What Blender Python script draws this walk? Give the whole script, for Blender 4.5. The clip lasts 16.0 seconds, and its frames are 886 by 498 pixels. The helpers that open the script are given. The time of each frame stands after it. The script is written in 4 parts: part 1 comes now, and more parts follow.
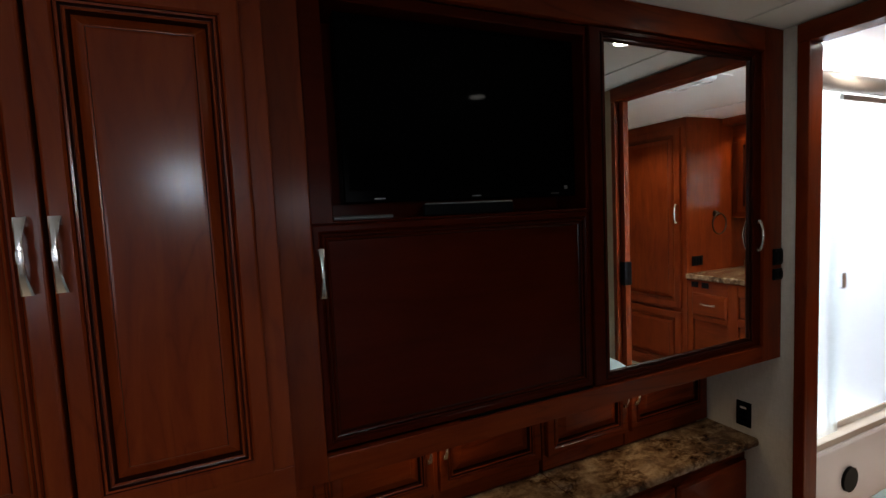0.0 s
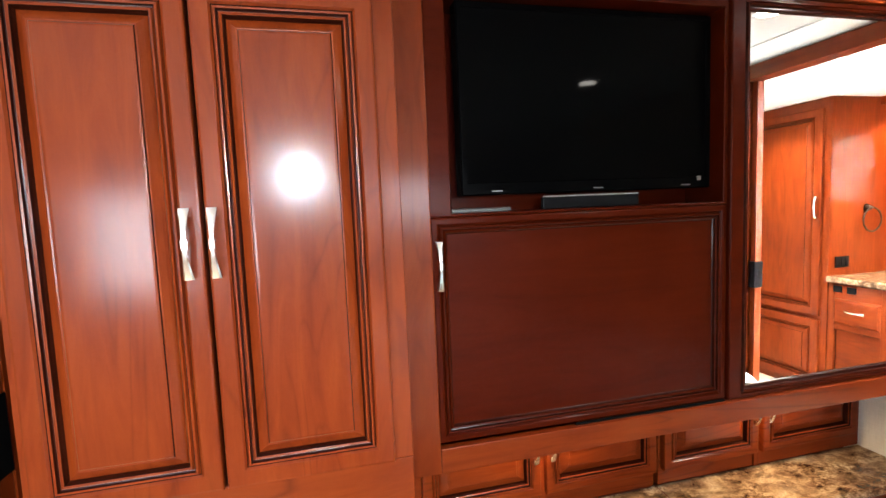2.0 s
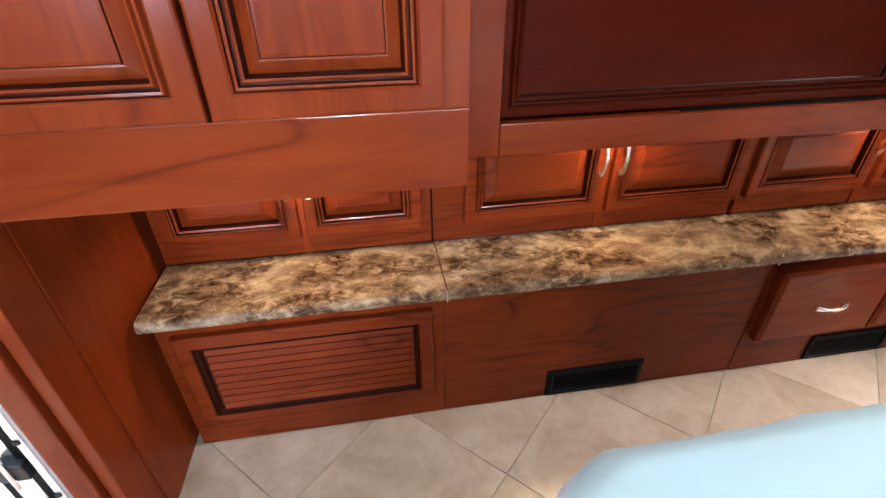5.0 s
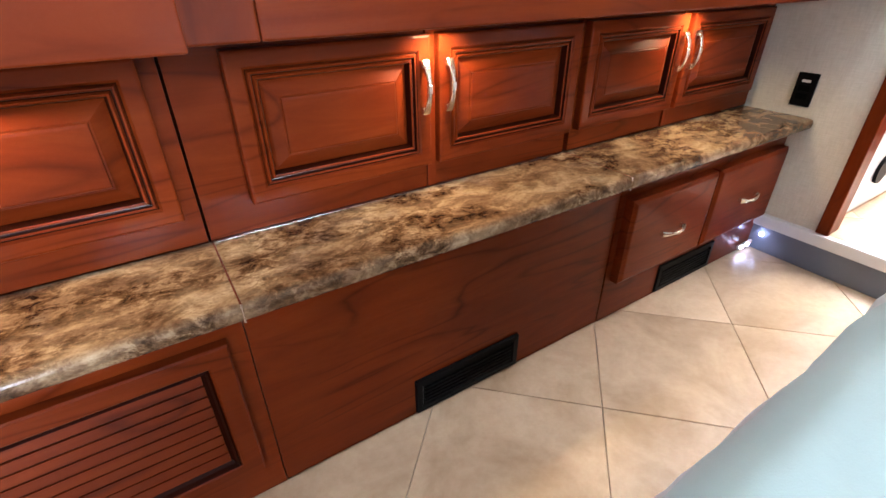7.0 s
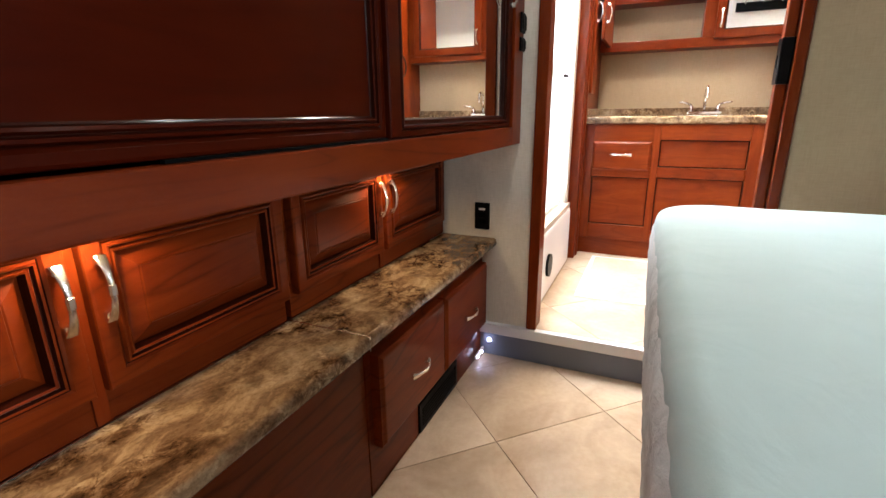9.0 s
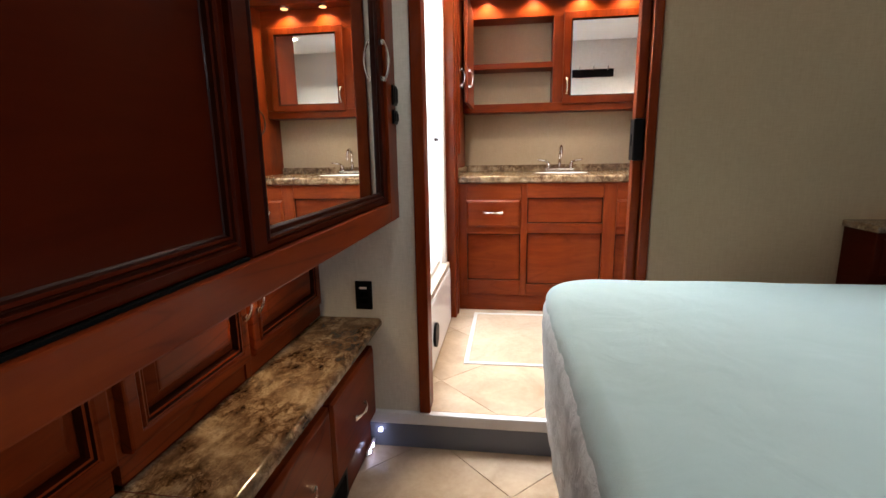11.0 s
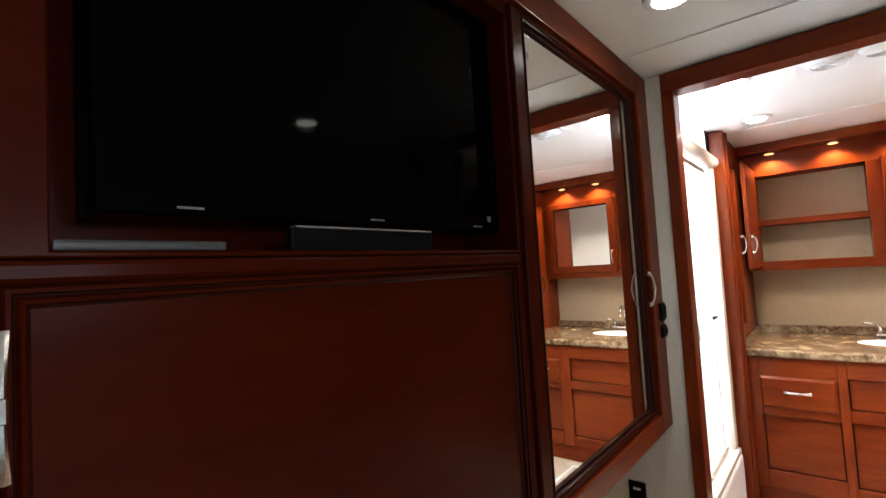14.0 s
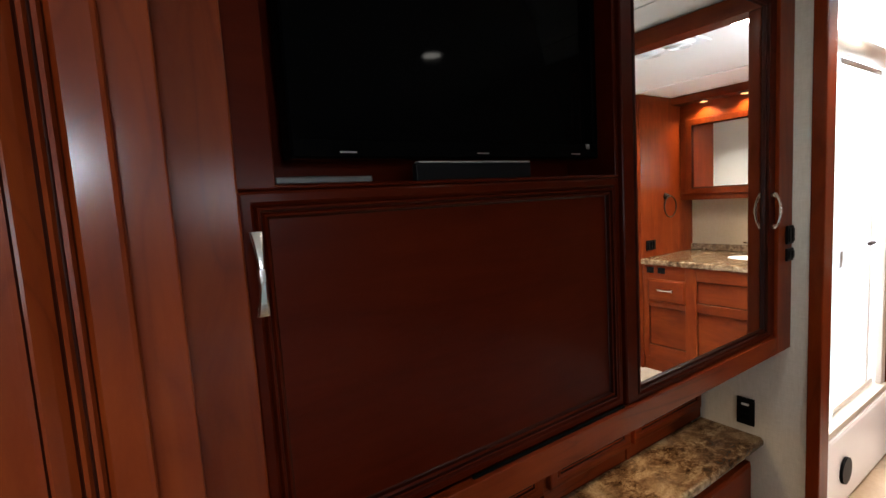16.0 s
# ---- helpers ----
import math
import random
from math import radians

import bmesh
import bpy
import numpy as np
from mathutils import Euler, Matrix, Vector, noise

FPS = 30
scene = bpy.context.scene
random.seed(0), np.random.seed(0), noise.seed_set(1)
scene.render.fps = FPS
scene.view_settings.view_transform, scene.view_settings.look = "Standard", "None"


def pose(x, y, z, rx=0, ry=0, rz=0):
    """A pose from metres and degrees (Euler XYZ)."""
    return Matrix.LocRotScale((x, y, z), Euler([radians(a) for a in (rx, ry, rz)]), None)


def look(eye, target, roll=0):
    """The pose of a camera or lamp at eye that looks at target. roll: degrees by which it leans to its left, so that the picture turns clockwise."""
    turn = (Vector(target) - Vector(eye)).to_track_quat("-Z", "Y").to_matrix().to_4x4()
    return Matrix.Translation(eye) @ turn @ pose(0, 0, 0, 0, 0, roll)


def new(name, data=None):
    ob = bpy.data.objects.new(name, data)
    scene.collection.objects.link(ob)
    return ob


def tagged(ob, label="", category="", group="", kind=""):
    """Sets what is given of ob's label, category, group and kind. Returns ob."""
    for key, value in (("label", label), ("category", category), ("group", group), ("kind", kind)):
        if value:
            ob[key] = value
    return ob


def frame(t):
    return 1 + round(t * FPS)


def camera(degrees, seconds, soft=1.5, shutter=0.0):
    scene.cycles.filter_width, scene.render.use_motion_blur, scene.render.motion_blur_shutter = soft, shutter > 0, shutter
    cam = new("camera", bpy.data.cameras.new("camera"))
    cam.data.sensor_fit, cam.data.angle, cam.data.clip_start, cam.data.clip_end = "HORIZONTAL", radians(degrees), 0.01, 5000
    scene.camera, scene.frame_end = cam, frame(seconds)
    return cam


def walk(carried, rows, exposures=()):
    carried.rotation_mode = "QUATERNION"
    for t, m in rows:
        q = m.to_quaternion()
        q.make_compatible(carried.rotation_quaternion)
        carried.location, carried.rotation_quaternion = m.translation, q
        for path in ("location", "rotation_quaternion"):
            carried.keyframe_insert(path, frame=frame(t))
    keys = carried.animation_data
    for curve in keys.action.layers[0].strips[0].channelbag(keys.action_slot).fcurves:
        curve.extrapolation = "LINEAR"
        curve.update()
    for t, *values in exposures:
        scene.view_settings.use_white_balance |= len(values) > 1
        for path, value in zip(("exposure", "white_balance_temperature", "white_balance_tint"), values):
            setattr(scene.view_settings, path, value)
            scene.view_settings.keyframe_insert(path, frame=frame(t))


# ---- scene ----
cam = camera(86.8, 16.0)
PATH = [
    (0, (0.048, 0.092, 1.451), (0.869, 1.909, 1.294), -2.7),
    (0.5, (0.045, 0.101, 1.451), (0.825, 1.935, 1.285), -2.6),
    (1, (0.035, 0.114, 1.45), (0.749, 1.973, 1.261), -2.7),
    (1.5, (0.022, 0.128, 1.454), (0.614, 2.03, 1.277), -2.8),
    (2, (-0.003, 0.142, 1.456), (0.457, 2.081, 1.282), -2.4),
    (2.5, (-0.018, 0.164, 1.429), (0.324, 2.116, 1.164), -1.4),
    (3, (-0.022, 0.191, 1.363), (0.21, 2.123, 0.898), -1.5),
    (3.5, (-0.029, 0.222, 1.302), (0.144, 2.102, 0.642), -1.2),
    (4, (-0.03, 0.258, 1.221), (0.153, 2.047, 0.346), -0.0),
    (4.2, (-0.028, 0.272, 1.199), (0.169, 2.032, 0.269), 0.2),
    (6.3, (0.034, 0.55, 1.037), (0.503, 2.096, -0.142), -2.3),
    (6.5, (0.044, 0.559, 0.971), (0.632, 2.109, -0.148), -0.9),
    (7, (0.085, 0.609, 0.907), (1.013, 2.057, -0.113), -0.4),
    (7.5, (0.152, 0.695, 0.893), (1.435, 1.915, -0.037), 2.4),
    (8, (0.194, 0.753, 0.903), (1.747, 1.747, 0.128), 1.8),
    (8.5, (0.223, 0.743, 0.928), (1.908, 1.58, 0.251), 0.5),
    (9, (0.238, 0.713, 0.951), (1.993, 1.493, 0.394), -0.6),
    (9.5, (0.295, 0.759, 0.986), (2.124, 1.375, 0.459), -1.3),
    (9.7, (0.325, 0.77, 1.001), (2.186, 1.315, 0.511), -1.3),
    (11.8, (0.391, 0.793, 1.097), (2.334, 1.033, 0.689), -0.8),
    (12, (0.367, 0.785, 1.118), (2.289, 1.2, 0.751), -2.4),
    (12.5, (0.308, 0.761, 1.19), (2.153, 1.516, 1.023), -0.4),
    (13, (0.248, 0.734, 1.285), (2.085, 1.526, 1.236), -0.5),
    (13.5, (0.207, 0.7, 1.369), (1.921, 1.73, 1.413), -3.1),
    (14, (0.177, 0.68, 1.405), (1.709, 1.961, 1.507), -3.4),
    (14.5, (0.145, 0.659, 1.413), (1.553, 2.079, 1.425), -4.3),
    (15, (0.125, 0.662, 1.405), (1.55, 2.063, 1.336), -4.7),
    (15.5, (0.1, 0.613, 1.396), (1.405, 2.123, 1.261), -5.6),
    (16, (0.091, 0.515, 1.406), (1.198, 2.169, 1.204), -3.5),
]
EXPOSURES = [(0.0, -1.3, 6500, 10), (0.5, -0.18, 6500, 10), (1.0, 0.95, 6500, 10), (1.5, 1.7, 6500, 10), (2.0, 1.92, 6500, 10), (3.0, 1.90, 6350, 10), (4.0, 1.88, 5700, 10),
             (6.3, 1.27, 5600, 10), (6.5, 1.32, 5600, 10), (7.0, 1.53, 5850, 10), (7.5, 1.58, 6100, 10), (8.0, 1.30, 6250, 10), (8.5, 0.95, 6500, 10),
             (9.0, 0.66, 6500, 10), (9.5, 0.38, 6500, 10), (12.0, 0.02, 6500, 10), (13.0, 0.08, 6500, 10), (16.0, 0.08, 6500, 10)]
walk(cam, [(t, look(eye, target, roll)) for t, eye, target, roll in PATH], EXPOSURES)

# ---- world, sun and large lights ----
world = bpy.data.worlds.new("world")
scene.world = world
world.use_nodes = True
wn, wl = world.node_tree.nodes, world.node_tree.links
sky = wn.new("ShaderNodeTexSky")
sky.sky_type, sky.sun_disc = "NISHITA", False
sky.sun_elevation, sky.sun_rotation = radians(48), radians(-60)
wn["Background"].inputs[1].default_value = 0.12
wl.new(sky.outputs[0], wn["Background"].inputs[0])


def lamp(name, kind, m, energy, colour=(1, 1, 1), size=0.1, size_y=None, spread=None, spot=None):
    data = bpy.data.lights.new(name, kind)
    data.energy, data.color = energy, colour
    if kind == "AREA":
        data.size = size
        if size_y:
            data.shape, data.size_y = "RECTANGLE", size_y
        if spread:
            data.spread = radians(spread)
    elif kind == "SUN":
        data.angle = radians(size)
    else:
        data.shadow_soft_size = size
        if spot:
            data.spot_size, data.spot_blend = radians(spot), 0.6
    ob = new(name, data)
    ob.matrix_world = m
    return ob


WARM, NEUTRAL, DAY = (1.0, 0.70, 0.38), (1.0, 0.92, 0.83), (0.90, 0.97, 1.07)
lamp("sun", "SUN", look((-4, 6, 8), (-1.5, 2, 0)), 5.0, (1.0, 0.95, 0.88), 0.5)
lamp("window_daylight", "AREA", look((-0.2, -1.84, 1.74), (-0.22, 1.0, 1.35)), 1.75, DAY, 0.20, 0.18, spread=44)
# Added fill for the bed, set in a window opening that is not seen.
lamp("bed_window_daylight", "AREA", look((0.75, -1.84, 1.52), (0.30, -0.45, 0.55)), 7.6, DAY, 0.62, 0.36, spread=76)
# Lamp of the assumed skylight, which is not seen itself.
lamp("skylight_daylight", "AREA", look((2.42, 1.52, 2.14), (2.42, 1.50, 0)), 58, DAY, 0.6, 0.6)
# Added fill for wardrobe and hall, with an unseen window made for it.
lamp("hall_window_daylight", "AREA", look((-1.30, -1.84, 1.30), (-0.7, 1.0, 1.0)), 5.6, DAY, 0.56, 0.66, spread=95)
lamp("entry_daylight", "AREA", look((-1.28, 1.36, 1.0), (-0.9, 0.2, 0.7)), 24, DAY, 0.8, 1.6)
# The last one, at y -0.3, is added to brighten the tall cabinet.
for x, y, e, wide in ((1.26, 0.17, 3.2, 152), (1.40, 0.94, 11.0, 105), (2.17, 0.922, 44, 140), (2.81, 0.918, 56, 140), (2.6, -0.3, 76, 140)):
    lamp("downlight_lamp", "SPOT", look((x, y, 2.030), (x, y + 0.001, 0)), e, NEUTRAL, 0.035, spot=wide)
for x in (-0.195, 0.595, 1.405):
    lamp("puck_lamp", "SPOT", look((x, 1.385, 0.826), (x, 1.40, 0)), 3.6, WARM, 0.020, spot=150)
for y in (0.935, 0.648, 0.362, 0.10):
    lamp("puck_lamp", "SPOT", look((3.492, y, 1.970), (3.53, y, 0)), 13, WARM, 0.015, spot=140)


# ---- materials ----
def material(name):
    m = bpy.data.materials.new(name)
    m.use_nodes = True
    return m, m.node_tree.nodes, m.node_tree.links, m.node_tree.nodes["Principled BSDF"]


def coords(n, l, scale, kind="Object", turn=(0, 0, 0)):
    tc, mp = n.new("ShaderNodeTexCoord"), n.new("ShaderNodeMapping")
    mp.inputs["Scale"].default_value = scale
    mp.inputs["Rotation"].default_value = turn
    l.new(tc.outputs[kind], mp.inputs[0])
    return mp


def ramp(n, l, source, stops):
    r = n.new("ShaderNodeValToRGB")
    e = r.color_ramp.elements
    while len(e) < len(stops):
        e.new(0.5)
    for k, (p, c) in zip(e, stops):
        k.position, k.color = p, (*c, 1)
    l.new(source, r.inputs[0])
    return r


def noise_tex(n, l, vec, scale, detail=4, rough=0.55, warp=0.0):
    t = n.new("ShaderNodeTexNoise")
    t.inputs["Scale"].default_value, t.inputs["Detail"].default_value = scale, detail
    t.inputs["Roughness"].default_value, t.inputs["Distortion"].default_value = rough, warp
    l.new(vec.outputs[0], t.inputs["Vector"])
    return t


def mix(n, l, mode, fac, a, b):
    k = n.new("ShaderNodeMix")
    k.data_type, k.blend_type = "RGBA", mode
    for sock, v in ((k.inputs["Factor"], fac), (k.inputs["A"], a), (k.inputs["B"], b)):
        if hasattr(v, "is_output"):
            l.new(v, sock)
        else:
            sock.default_value = v if isinstance(v, (int, float)) else (*v, 1)
    return k.outputs["Result"]


def bump(n, l, b, height, strength, distance=0.002):
    k = n.new("ShaderNodeBump")
    k.inputs["Strength"].default_value, k.inputs["Distance"].default_value = strength, distance
    l.new(height, k.inputs["Height"])
    l.new(k.outputs[0], b.inputs["Normal"])


def contours(n, l, field, count):
    """Thin lines along the level curves of a soft noise field, 0 on a line and 1 between."""
    k, w, a = n.new("ShaderNodeMath"), n.new("ShaderNodeMath"), n.new("ShaderNodeMath")
    k.operation, w.operation, a.operation = "MULTIPLY", "SINE", "ABSOLUTE"
    k.inputs[1].default_value = count
    l.new(field, k.inputs[0])
    l.new(k.outputs[0], w.inputs[0])
    l.new(w.outputs[0], a.inputs[0])
    return a.outputs[0]


def wood(name, along, dark, mid, light, coat=0.24, rough=0.42, lines=0.30):
    """Varnished cherry with its grain along x, y or z."""
    m, n, l, b = material(name)
    s = {"x": (0.9, 6, 6), "y": (6, 0.9, 6), "z": (6, 6, 0.9)}[along]
    g = noise_tex(n, l, coords(n, l, s), 3.2, 6, 0.62, 1.1)
    fine = noise_tex(n, l, coords(n, l, tuple(v * 7 for v in s)), 3.0, 3, 0.6)
    big = noise_tex(n, l, coords(n, l, (1.6, 1.6, 1.6)), 2.0, 3)
    c = ramp(n, l, g.outputs["Fac"], ((0.14, dark), (0.50, mid), (0.88, light))).outputs[0]
    flame = noise_tex(n, l, coords(n, l, tuple(v * 0.55 for v in s)), 1.6, 2.5, 0.45, 0.6)
    rare = noise_tex(n, l, coords(n, l, (2.3, 2.3, 2.3)), 1.3, 2)
    ring = ramp(n, l, contours(n, l, flame.outputs["Fac"], 34.0), ((0.0, (0.34, 0.26, 0.22)), (0.28, (0.84, 0.80, 0.77)), (0.6, (1, 1, 1)))).outputs[0]
    ring = mix(n, l, "MIX", ramp(n, l, rare.outputs["Fac"], ((0.36, (0, 0, 0)), (0.52, (1, 1, 1)))).outputs[0], (1, 1, 1), ring)
    c = mix(n, l, "MULTIPLY", lines, c, ring)
    c = mix(n, l, "MULTIPLY", 0.10, c, ramp(n, l, fine.outputs["Fac"], ((0.3, (0.62, 0.55, 0.5)), (0.65, (1, 1, 1)))).outputs[0])
    c = mix(n, l, "MULTIPLY", 0.6, c, ramp(n, l, big.outputs["Fac"], ((0.32, (0.70, 0.60, 0.52)), (0.66, (1, 1, 1)))).outputs[0])
    info = n.new("ShaderNodeObjectInfo")
    c = mix(n, l, "MULTIPLY", 1.0, c, ramp(n, l, info.outputs["Random"], ((0.0, (0.86, 0.84, 0.82)), (1.0, (1, 1, 1)))).outputs[0])
    l.new(c, b.inputs["Base Color"])
    rr = n.new("ShaderNodeMapRange")
    rr.inputs[3].default_value, rr.inputs[4].default_value = rough - 0.05, rough + 0.08
    l.new(big.outputs["Fac"], rr.inputs[0])
    l.new(rr.outputs[0], b.inputs["Roughness"])
    b.inputs["Coat Weight"].default_value, b.inputs["Coat Roughness"].default_value = coat, 0.17
    b.inputs["Specular IOR Level"].default_value = 0.05
    bump(n, l, b, fine.outputs["Fac"], 0.10, 0.001)
    return m


CHERRY = ((0.098, 0.0125, 0.0022), (0.156, 0.0232, 0.0038), (0.212, 0.0385, 0.0062))
WOOD_V = wood("cherry_upright", "z", *CHERRY)
WOOD_H = wood("cherry_level", "x", *CHERRY, lines=0.60)
WOOD_Y = wood("cherry_cross", "y", *CHERRY)
# Darker red cherry; part of the darkness is shade put into the colour.
RED = wood("cherry_red_shaded", "x", (0.033, 0.0031, 0.0006), (0.046, 0.0046, 0.0008), (0.061, 0.0067, 0.0012), 0.04, 0.34, 0.0)
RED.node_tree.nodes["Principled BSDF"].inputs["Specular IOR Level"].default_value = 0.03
GLAZE = wood("cherry_glaze", "x", (0.014, 0.0022, 0.0008), (0.024, 0.0036, 0.0011), (0.040, 0.0060, 0.0017), 0.14, 0.42)


def plain(name, colour, rough=0.5, metal=0.0, grain=0.0, scale=60.0, coat=0.0, vary=0.12):
    m, n, l, b = material(name)
    t = noise_tex(n, l, coords(n, l, (1, 1, 1)), scale, 4)
    big = noise_tex(n, l, coords(n, l, (1, 1, 1)), 3.0, 3)
    lo = tuple(v * (1 - vary) for v in colour)
    c = ramp(n, l, big.outputs["Fac"], ((0.3, lo), (0.7, colour))).outputs[0]
    l.new(c, b.inputs["Base Color"])
    b.inputs["Roughness"].default_value, b.inputs["Metallic"].default_value = rough, metal
    b.inputs["Coat Weight"].default_value = coat
    if grain:
        bump(n, l, b, t.outputs["Fac"], grain, 0.0015)
    return m


def glow(name, colour, strength):
    m, n, l, b = material(name)
    b.inputs["Base Color"].default_value = (*colour, 1)
    b.inputs["Emission Color"].default_value = (*colour, 1)
    b.inputs["Emission Strength"].default_value = strength
    return m


def woven(name, a, c2, rough=0.75):
    """Vinyl wall covering with a fine woven pattern."""
    m, n, l, b = material(name)
    h = noise_tex(n, l, coords(n, l, (300, 300, 30)), 1.0, 2)
    v = noise_tex(n, l, coords(n, l, (30, 30, 300)), 1.0, 2)
    big = noise_tex(n, l, coords(n, l, (1, 1, 1)), 2.5, 4)
    s = mix(n, l, "MIX", 0.5, h.outputs["Fac"], v.outputs["Fac"])
    c = ramp(n, l, s, ((0.35, a), (0.65, c2))).outputs[0]
    c = mix(n, l, "MULTIPLY", 0.5, c, ramp(n, l, big.outputs["Fac"], ((0.3, (0.86, 0.85, 0.83)), (0.7, (1, 1, 1)))).outputs[0])
    l.new(c, b.inputs["Base Color"])
    b.inputs["Roughness"].default_value = rough
    bump(n, l, b, s, 0.12, 0.001)
    return m


def granite(name, rough=0.17):
    """Golden-brown mottled stone-look laminate with dark clusters and fine veins."""
    m, n, l, b = material(name)
    p = coords(n, l, (0.8, 1.1, 1.1))
    a = noise_tex(n, l, p, 11.0, 10, 0.66, 0.5)
    k = noise_tex(n, l, p, 34, 12, 0.72, 0.6)
    spread = noise_tex(n, l, p, 5.2, 4, 0.55, 0.9)
    grey = noise_tex(n, l, p, 8.5, 5, 0.6, 0.4)
    vein = noise_tex(n, l, p, 20.0, 4, 0.5, 1.2)
    s = noise_tex(n, l, p, 170, 3, 0.6)
    c = ramp(n, l, a.outputs["Fac"], ((0.32, (0.100, 0.056, 0.031)), (0.45, (0.190, 0.118, 0.066)), (0.55, (0.315, 0.220, 0.130)), (0.70, (0.480, 0.380, 0.255)))).outputs[0]
    c = mix(n, l, "MIX", ramp(n, l, grey.outputs["Fac"], ((0.56, (0, 0, 0)), (0.72, (0.55, 0.55, 0.55)))).outputs[0], c, (0.20, 0.155, 0.135))
    dark = ramp(n, l, k.outputs["Fac"], ((0.405, (0.11, 0.068, 0.045)), (0.495, (0.45, 0.345, 0.265)), (0.565, (1, 1, 1)))).outputs[0]
    where = ramp(n, l, spread.outputs["Fac"], ((0.41, (0.20, 0.20, 0.20)), (0.57, (0.9, 0.9, 0.9)))).outputs[0]
    c = mix(n, l, "MULTIPLY", where, c, dark)
    thin = ramp(n, l, contours(n, l, vein.outputs["Fac"], 20.0), ((0.0, (0.16, 0.10, 0.07)), (0.14, (0.8, 0.76, 0.72)), (0.24, (1, 1, 1)))).outputs[0]
    c = mix(n, l, "MULTIPLY", ramp(n, l, spread.outputs["Fac"], ((0.46, (0, 0, 0)), (0.58, (0.8, 0.8, 0.8)))).outputs[0], c, thin)
    c = mix(n, l, "MULTIPLY", 0.35, c, ramp(n, l, s.outputs["Fac"], ((0.40, (0.42, 0.34, 0.28)), (0.5, (1, 1, 1)))).outputs[0])
    l.new(c, b.inputs["Base Color"])
    b.inputs["Roughness"].default_value = rough
    b.inputs["Specular IOR Level"].default_value = 0.3
    bump(n, l, b, s.outputs["Fac"], 0.02, 0.0004)
    return m


def stone_tile(name):
    """Cream stone-look floor tile with soft clouds, each tile a little different."""
    m, n, l, b = material(name)
    info = n.new("ShaderNodeObjectInfo")
    tc = n.new("ShaderNodeTexCoord")
    add = n.new("ShaderNodeVectorMath")
    sc = n.new("ShaderNodeMath")
    sc.operation = "MULTIPLY"
    sc.inputs[1].default_value = 37.0
    l.new(info.outputs["Random"], sc.inputs[0])
    l.new(tc.outputs["Object"], add.inputs[0])
    l.new(sc.outputs[0], add.inputs[1])
    a = noise_tex(n, l, add, 5.0, 6, 0.6, 0.6)
    f = noise_tex(n, l, add, 45.0, 5, 0.65)
    c = ramp(n, l, a.outputs["Fac"], ((0.30, (0.36, 0.260, 0.174)), (0.52, (0.48, 0.366, 0.264)), (0.72, (0.56, 0.450, 0.342)))).outputs[0]
    c = mix(n, l, "MULTIPLY", 0.35, c, ramp(n, l, f.outputs["Fac"], ((0.3, (0.72, 0.66, 0.58)), (0.6, (1, 1, 1)))).outputs[0])
    c = mix(n, l, "MULTIPLY", 1.0, c, ramp(n, l, info.outputs["Random"], ((0, (0.93, 0.92, 0.90)), (1, (1, 1, 1)))).outputs[0])
    l.new(c, b.inputs["Base Color"])
    b.inputs["Roughness"].default_value = 0.33
    bump(n, l, b, f.outputs["Fac"], 0.06, 0.001)
    return m


def cloth(name, colour, weave=900.0, wrinkle=0.25, folds=9):
    m, n, l, b = material(name)
    w = noise_tex(n, l, coords(n, l, (1, 1, 1)), weave, 2)
    k = noise_tex(n, l, coords(n, l, (1, 1, 1)), folds, 5, 0.5, 1.5)
    big = noise_tex(n, l, coords(n, l, (1, 1, 1)), 2.2, 3)
    c = ramp(n, l, big.outputs["Fac"], ((0.3, tuple(v * 0.93 for v in colour)), (0.7, colour))).outputs[0]
    l.new(c, b.inputs["Base Color"])
    b.inputs["Roughness"].default_value = 0.85
    b.inputs["Sheen Weight"].default_value = 0.2
    s = mix(n, l, "MIX", 0.05, k.outputs["Fac"], w.outputs["Fac"])
    bump(n, l, b, s, wrinkle, 0.01)
    return m


GRANITE = granite("brown_stone_laminate")
TILE = stone_tile("cream_stone_tile")
# Bathroom copy of the grout, lightened to carry the bright light there.
GROUT_LIT = plain("lit_tile_grout", (0.40, 0.31, 0.22), 0.9, grain=0.3, scale=200)
GROUT = plain("tile_grout", (0.38, 0.295, 0.205), 0.9, grain=0.3, scale=200)
WALL_VINYL = woven("beige_woven_vinyl", (0.330, 0.235, 0.140), (0.380, 0.276, 0.170))
# Paler vinyl, on two walls a stand-in for brighter light.
WALL_LIGHT = woven("pale_woven_vinyl", (0.60, 0.57, 0.51), (0.70, 0.67, 0.61))
CEILING = plain("ceiling_white", (0.84, 0.82, 0.78), 0.6, grain=0.12, scale=220, vary=0.05)
NICKEL = plain("brushed_nickel", (0.80, 0.78, 0.74), 0.26, 1.0, vary=0.08)
CHROME = plain("chrome", (0.85, 0.85, 0.85), 0.08, 1.0, vary=0.03)
BRONZE = plain("dark_bronze", (0.026, 0.014, 0.010), 0.5, 0.0)
BRONZE.node_tree.nodes["Principled BSDF"].inputs["Specular IOR Level"].default_value = 0.2
BLACK = plain("black_plastic", (0.006, 0.006, 0.0065), 0.38, vary=0.2)
BLACK_VOID = plain("black_recess", (0.002, 0.002, 0.002), 0.8)
for _m in (BLACK, BLACK_VOID):
    _m.node_tree.nodes["Principled BSDF"].inputs["Specular IOR Level"].default_value = 0.04
SCREEN = plain("tv_screen", (0.0012, 0.0012, 0.0013), 0.045, vary=0.1)
SCREEN.node_tree.nodes["Principled BSDF"].inputs["Specular IOR Level"].default_value = 0.02
